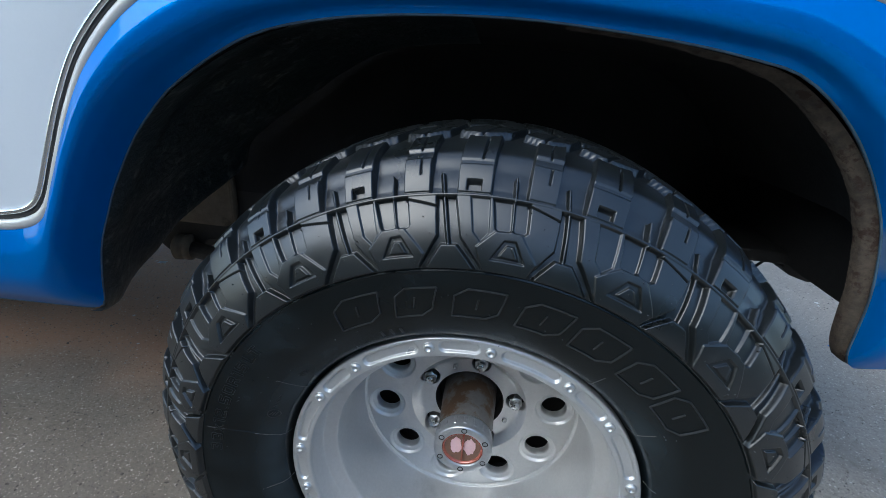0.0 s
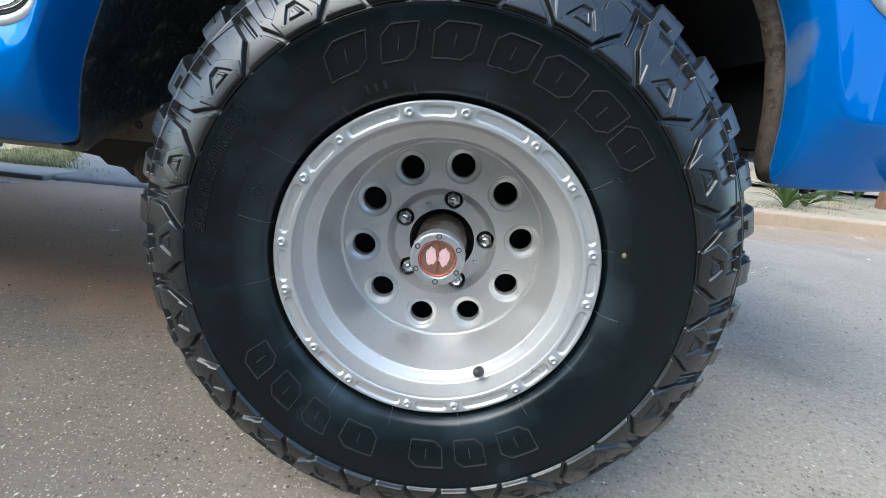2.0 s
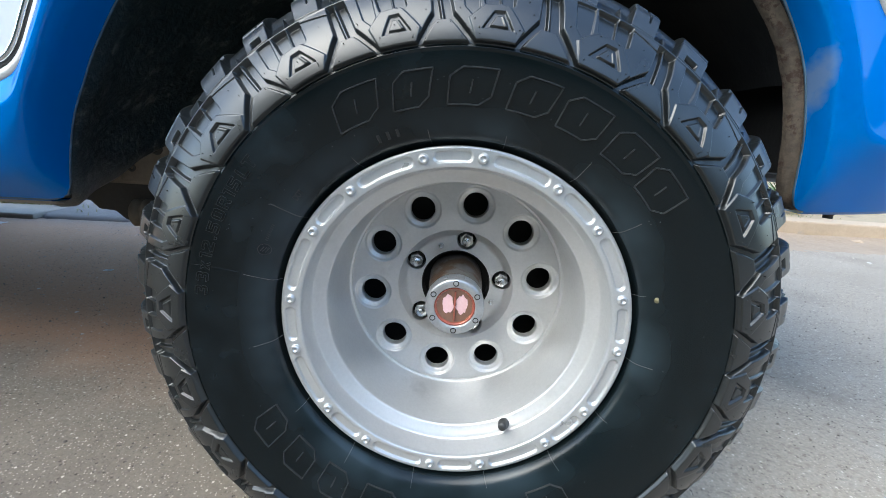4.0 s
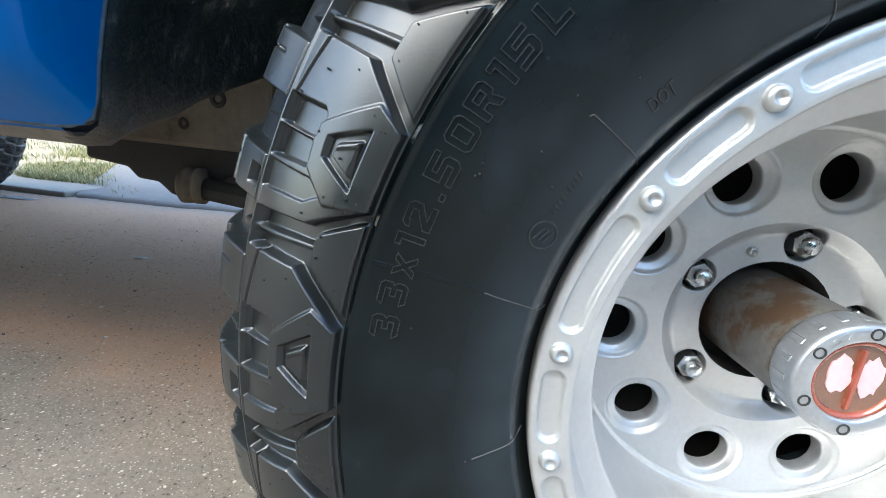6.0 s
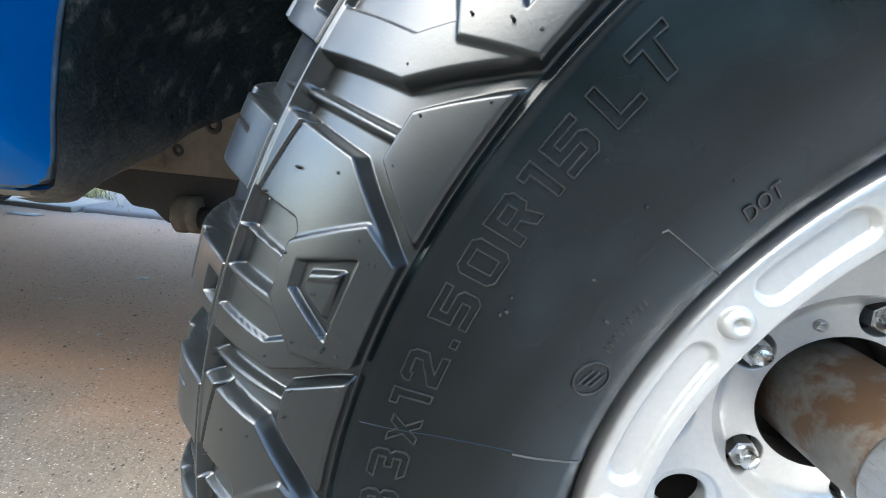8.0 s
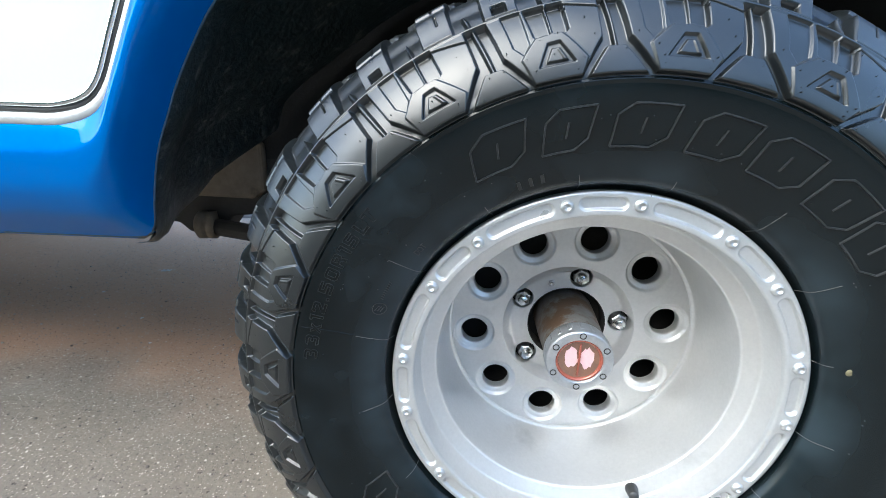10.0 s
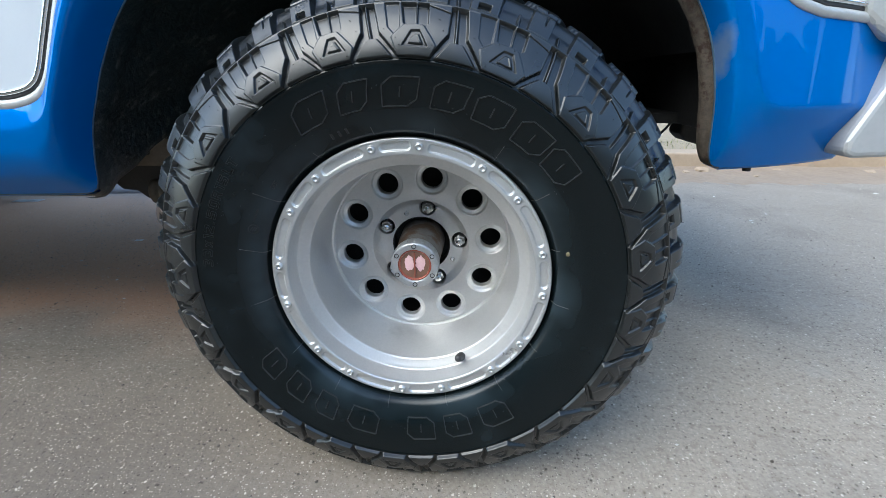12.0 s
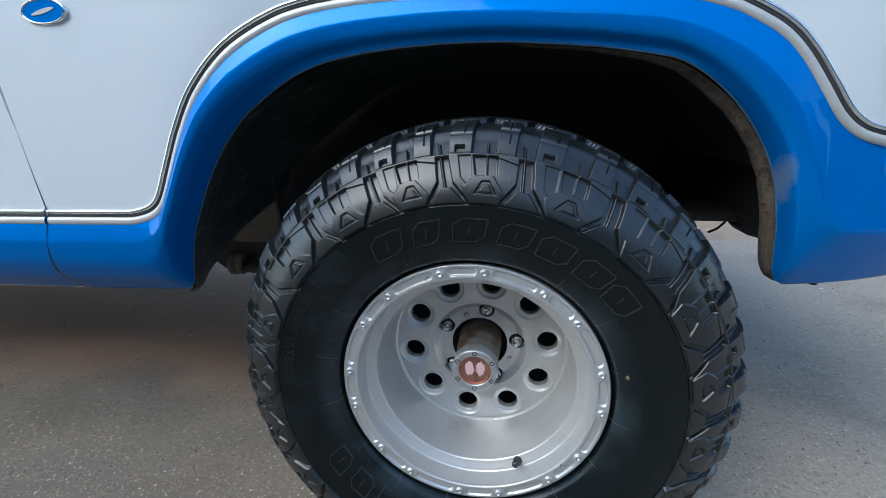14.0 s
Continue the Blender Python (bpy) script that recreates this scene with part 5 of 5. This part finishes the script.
# bump stop and loose wire in front of the wheel
stop = part("bump_stop", bm_mesh("bump_stop", prism_bm([(0.560, 0.60), (0.558, 0.548), (0.575, 0.532), (0.618, 0.520), (0.626, 0.532), (0.622, 0.60)], "y", 0.47, 0.54, 0.006), DARK_METAL), car, "black steel bracket in front of the axle")
part("wire", tube("wire", [(0.560, 0.47, 0.585), (0.535, 0.47, 0.576), (0.524, 0.47, 0.560), (0.510, 0.468, 0.546), (0.492, 0.466, 0.538)], 0.0028, BLACK_PLASTIC, 8), stop, "loose black wire end")
part("splash_panel", bm_mesh("splash_panel", box_bm((0.40, 0.40, 0.578), (0.66, 1.40, 0.60), 0.004), SHADE_BLACK), car, "dark splash panel under the nose")

# drip plug under the front of the wing
part("drain_plug", lathe("drain_plug", [(0.0, 0.0), (0.0065, 0.0), (0.0065, 0.006), (0.010, 0.008), (0.010, 0.012), (0.0, 0.012)], BLACK_PLASTIC, 16, (0.0, 0.0)), car, "small black plug under the wing", Matrix.Translation((0.560, 0.198, 0.519)) @ Matrix.Rotation(radians(90), 4, "X"))
bl = np.stack([np.stack([x * 0 + x, y * 0 + y, z], -1) for x, y, z in [(edge[-NB:, 0], edge[-NB:, 1] + k, edge[-NB:, 2] + d) for k, d in ((0.0, 0.0), (0.006, -0.005), (0.06, -0.004))]], 1)
part("lower_hem", grid_mesh("lower_hem", bl, BLUE), fender)
bl2 = np.stack([np.stack([edge[:NB, 0], edge[:NB, 1] + k, edge[:NB, 2] + d], -1) for k, d in ((0.0, 0.0), (0.006, -0.004), (0.05, -0.006))], 1)
part("lower_hem", grid_mesh("lower_hem", bl2, BLUE), fender)

# nose: lamp surround with amber lens, and bumper
surround = part("lamp_surround", bm_mesh("lamp_surround", prism_bm([(0.649, 0.782), (0.654, 0.815), (0.666, 0.856), (0.679, 0.915), (0.684, 0.96), (0.780, 0.96), (0.780, 0.722), (0.709, 0.718), (0.676, 0.738), (0.656, 0.753)], "y", 0.170, 0.46, 0.011, 3), TRIM_SILVER), car, "silver lamp surround on the corner of the nose")
part("marker_lens", bm_mesh("marker_lens", prism_bm([(0.678, 0.783), (0.685, 0.832), (0.694, 0.846), (0.782, 0.850), (0.782, 0.752), (0.703, 0.750), (0.700, 0.777)], "y", 0.165, 0.30, 0.004), AMBER), surround, "amber marker lens")
part("lens_reflector", bm_mesh("lens_reflector", prism_bm([(0.702, 0.776), (0.703, 0.830), (0.708, 0.838), (0.783, 0.842), (0.783, 0.757), (0.706, 0.756)], "y", 0.163, 0.28, 0.003), CHROME), surround, "bright mirror-like lamp glass")
part("nose", bm_mesh("nose", box_bm((0.60, 0.24, 0.57), (0.72, 1.55, BODY_TOP - 0.02), 0.01), TRIM_BLACK), car, "dark front panel behind the bumper")
part("bumper", bm_mesh("bumper", prism_bm([(0.752, 0.742), (0.93, 0.748), (0.955, 0.735), (0.965, 0.70), (0.955, 0.60), (0.93, 0.556), (0.70, 0.545), (0.684, 0.552), (0.683, 0.572)], "y", 0.165, 1.62, 0.010, 3), SILVER_PAINT), car, "silver painted steel bumper with scuffs")

# plain shell that closes the vehicle above and on its far side
part("bonnet", bm_mesh("bonnet", box_bm((-0.86, 0.155, BODY_TOP - 0.01), (0.72, 1.63, BODY_TOP + 0.03), 0.02), WHITE), car, "white bonnet")
part("cabin", bm_mesh("cabin", prism_bm([(-3.7, 0.52), (-0.845, 0.52), (-0.845, 1.16), (-1.30, 1.72), (-3.7, 1.72)], "y", 0.13, 1.66, 0.02), WHITE), car, "plain white cabin")
part("far_flank", bm_mesh("far_flank", box_bm((-0.845, 1.60, 0.96), (0.70, 1.70, BODY_TOP), 0.01), BLUE), car, "blue far wing")
part("far_flank", bm_mesh("far_flank", box_bm((-3.7, 1.62, 0.49), (-0.55, 1.72, 1.16), 0.01), BLUE), car, "blue far side")
part("rear_quarter", grid_mesh("rear_quarter", flank(np.linspace((-3.7, 0.84), (-2.056, 0.84), 20), np.linspace((-3.7, BODY_TOP), (-2.056, BODY_TOP), 20)), WHITE, flip=True), car, "white rear quarter")

# ---- the other three wheels share the first one's build ----
plain_tyre, clear_tyre = build_tyre(3), build_tyre(2)
for x, y, turn in ((-2.92, 0.14, 0), (0.0, 1.75, 180), (-2.92, 1.73, 180)):
    other = copy_thing(wheel, pose(x, y, 0, 0, 0, turn))
    for ob in other.children:
        if ob.data == tyre.data:
            ob.data = clear_tyre if (x, y) == (-2.92, 0.14) else plain_tyre


# ---- small things on the ground ----
def scatter_grit():
    rng = random.Random(11)
    verts, faces = [], []
    for _ in range(15000):
        near = rng.random() < 0.75
        x, y = (rng.uniform(-1.9, 1.9), rng.uniform(-0.45, 1.9)) if near else (rng.uniform(-3.5, 4.0), rng.uniform(0.5, 2.8))
        if abs(x) < 0.12 and 0.0 < y < 0.3:
            continue
        s = rng.uniform(0.0009, 0.0024) * (1.9 if rng.random() < 0.06 else 1)
        b = len(verts)
        turn = rng.uniform(0, 6.28)
        for k in range(5):
            a = turn + k * 1.2566
            verts.append((x + math.cos(a) * s * rng.uniform(0.7, 1.2), y + math.sin(a) * s * rng.uniform(0.7, 1.2), -0.0004))
        for k in range(5):
            a = turn + k * 1.2566
            verts.append((x + math.cos(a) * s * 0.55, y + math.sin(a) * s * 0.55, s * rng.uniform(0.5, 0.9)))
        for k in range(5):
            faces.append((b + k, b + (k + 1) % 5, b + 5 + (k + 1) % 5, b + 5 + k))
        faces.append(tuple(b + 5 + k for k in range(5)))
    me = bpy.data.meshes.new("grit")
    me.from_pydata(verts, [], faces)
    return tagged(new("grit", finish(me, STONE, False)), "loose pale grit scattered on the asphalt", "grit", kind="stuff")


scatter_grit()


def scrap(x, y, sx, sy, turn, label, material=PAPER):
    bm = bmesh.new()
    n = 6
    vs = [[bm.verts.new((sx * (i / n - 0.5), sy * (j / n - 0.5), 0.002 + 0.002 * math.sin(i * 1.1 + j * 0.7) ** 2)) for j in range(n + 1)] for i in range(n + 1)]
    for i in range(n):
        for j in range(n):
            bm.faces.new((vs[i][j], vs[i + 1][j], vs[i + 1][j + 1], vs[i][j + 1]))
    bmesh.ops.solidify(bm, geom=bm.faces[:], thickness=0.0008)
    ob = tagged(new("paper_scrap", bm_mesh("paper_scrap", bm, material)), label, "litter")
    ob.matrix_basis = pose(x, y, 0.001, 0, 0, turn)
    return ob


CHIPS = ((0.496, 0.098, 0.006, 30), (1.45, 1.57, 0.016, 10), (1.50, 2.04, 0.014, 70), (1.44, 1.54, 0.009, 40), (1.59, 1.69, 0.011, 20), (2.48, 2.15, 0.022, 5), (-1.456, 0.925, 0.009, 50), (-1.178, 0.761, 0.009, 80), (-1.044, 0.624, 0.008, 15))
scrap(-1.39, 1.16, 0.034, 0.022, 12, "small pale paper scrap lying on the asphalt")
scrap(-2.55, 1.79, 0.16, 0.05, 4, "flat white paper strip lying at the road's edge")
for x, y, size, turn in CHIPS:
    scrap(x, y, size, size * 0.7, turn, "tiny pale chip lying on the asphalt")


def rubble(x, y, s, seed, label):
    rng = random.Random(seed)
    bm = bmesh.new()
    bmesh.ops.create_icosphere(bm, subdivisions=2, radius=s)
    for v in bm.verts:
        v.co *= 1 + rng.uniform(-0.22, 0.22)
        v.co.z *= 0.6
    ob = tagged(new("stone", bm_mesh("stone", bm, CONCRETE)), label, "stone", "stones at the kerb")
    ob.matrix_basis = pose(x, y, s * 0.3, 0, 0, rng.uniform(0, 360))


for k, (x, y, s) in enumerate(((1.75, 2.75, 0.05), (1.62, 2.70, 0.03), (2.3, 2.78, 0.03), (2.9, 2.74, 0.035), (1.35, 2.62, 0.025), (2.05, 2.6, 0.02), (3.3, 2.7, 0.03))):
    rubble(x, y, s, k, "pale broken stone lying in the gutter")


def gutter_dirt():
    """A bank of dirt against the kerb, feathering out onto the road in a ragged edge."""
    xs = np.linspace(0.7, 12, 240)
    v = np.zeros((240, 9, 3))
    for i, x in enumerate(xs):
        edge = 2.34 + 0.10 * noise.noise(Vector((x * 1.3, 0, 1))) + 0.04 * noise.noise(Vector((x * 7, 0, 2))) + 0.5 * max(0, 1.0 - x)
        for j in range(9):
            f = j / 8
            y = edge + (2.868 - edge) * f
            v[i, j] = (x, y, -0.002 + 0.030 * f ** 1.4 * (1 + 0.5 * noise.noise(Vector((x * 4, y * 4, 3)))) + (0.006 * noise.noise(Vector((x * 22, y * 22, 5))) if 0 < j else 0))
    return tagged(new("gutter_dirt", grid_mesh("gutter_dirt", v, GUTTER, flip=True)), "brown dirt lying in the gutter", "dirt", kind="structure")


gutter_dirt()


def grass(name, label, n, area, seed, tall, skew=0.0):
    rng = random.Random(seed)
    verts, faces = [], []
    for _ in range(n):
        x, y = rng.uniform(area[0], area[1]), rng.uniform(area[2], area[3])
        if skew:
            x = (area[0] + area[1]) / 2 + rng.gauss(0, 0.32) * (area[1] - area[0]) + skew * (y - area[2])
        if noise.noise(Vector((x * 1.3, y * 1.3, seed))) < -0.05:
            continue
        h, a, b = tall * rng.uniform(0.4, 1.2), rng.uniform(0, 6.28), rng.uniform(0.2, 1.0)
        wx, wy = math.cos(a + 1.57) * 0.0026, math.sin(a + 1.57) * 0.0026
        k = len(verts)
        for f, wd in ((0, 1.0), (0.55, 0.8), (1.0, 0.05)):
            cx, cy, cz = x + math.cos(a) * b * h * f * f, y + math.sin(a) * b * h * f * f, area[4] + h * f * (1 - 0.3 * f * b)
            verts += [(cx - wx * wd, cy - wy * wd, cz), (cx + wx * wd, cy + wy * wd, cz)]
        faces += [(k, k + 1, k + 3, k + 2), (k + 2, k + 3, k + 5, k + 4)]
    me = bpy.data.meshes.new(name)
    me.from_pydata(verts, [], faces)
    return tagged(new(name, finish(me, GRASS, False)), label, "grass", kind="stuff")


grass("grass_patch", "tuft of green and straw grass beside the driveway", 24000, (-3.0, -2.45, 2.0, 4.2, 0.02), 2, 0.050, -0.60)
grass("grass", "sparse dry grass on the verge behind the kerb", 6000, (1.0, 9.0, 3.1, 4.6, 0.09), 3, 0.07)
grass("grass", "dry straw grass along the far side of the driveway", 16000, (-9.0, -2.4, 2.7, 8.5, 0.04), 5, 0.06)


def strap_plant(x, y, z, n, tall, seed, label):
    """A clump of long arching strap leaves."""
    rng = random.Random(seed)
    p = thing("strap_leaf_plant", (x, y, z), label, "plant", "plants on the verge")
    for k in range(n):
        a, h, lean = rng.uniform(0, 6.28), tall * rng.uniform(0.6, 1.1), rng.uniform(0.35, 1.25)
        v = np.zeros((9, 3, 3))
        for i in range(9):
            f = i / 8
            wd = 0.016 * (1 - f) ** 0.6 * (0.5 + f if f < 0.3 else 1)
            c = Vector((x + math.cos(a) * lean * h * f ** 1.4, y + math.sin(a) * lean * h * f ** 1.4, z + h * (f - 0.55 * lean * f ** 2.2)))
            s = Vector((math.cos(a + 1.57), math.sin(a + 1.57), 0)) * wd
            v[i] = (c - s, c - Vector((0, 0, wd * 0.5)), c + s)
        part("leaf", grid_mesh("leaf", v, LEAF), p)


strap_plant(2.75, 3.35, 0.1, 46, 0.42, 1, "clump of green strap leaves growing behind the kerb")
strap_plant(3.05, 3.55, 0.1, 34, 0.36, 2, "clump of green strap leaves growing behind the kerb")
strap_plant(3.9, 4.4, 0.1, 60, 1.5, 3, "tall clump of green leaves growing on the verge")
strap_plant(4.6, 4.9, 0.1, 60, 1.7, 4, "tall clump of green leaves growing on the verge")
tagged(new("wooden_post", bm_mesh("wooden_post", box_bm((4.10, 4.0, 0.05), (4.18, 4.08, 0.9), 0.008), WOOD)), "short brown weathered wooden post standing on the verge", "post")

# unseen frontage, added to block sky light and close the place behind the camera
tagged(new("wall_opposite", bm_mesh("wall_opposite", prism_bm([(-9, -0.1), *[(-9 + 0.5 * k, (4.4 if k < 20 else 2.6) + 2.0 * noise.noise(Vector((k * 0.27, 2.2, 0))) + 0.9 * noise.noise(Vector((k * 1.3, 7.0, 0)))) for k in range(47)], (14, -0.1)], "y", -6.6, -5.6), BLOCK_GREEN)), "plain dark green frontage added unseen across the street to block light", "wall", kind="structure")
# also added: darkens the wing's reflections, its notch leaves a patch of sky
tagged(new("wall_east", bm_mesh("wall_east", prism_bm([(-6.6, -0.1), *[(-6.6 + 0.4 * k, 2.6 + 1.2 * noise.noise(Vector((k * 0.5, 9.2, 0))) - (1.2 if 8 <= k <= 9 else 0)) for k in range(15)], (-0.9, -0.1)], "x", 8.0, 8.8), BLOCK_GREEN)), "plain dark green frontage added unseen beside the street to block light", "wall", kind="structure")
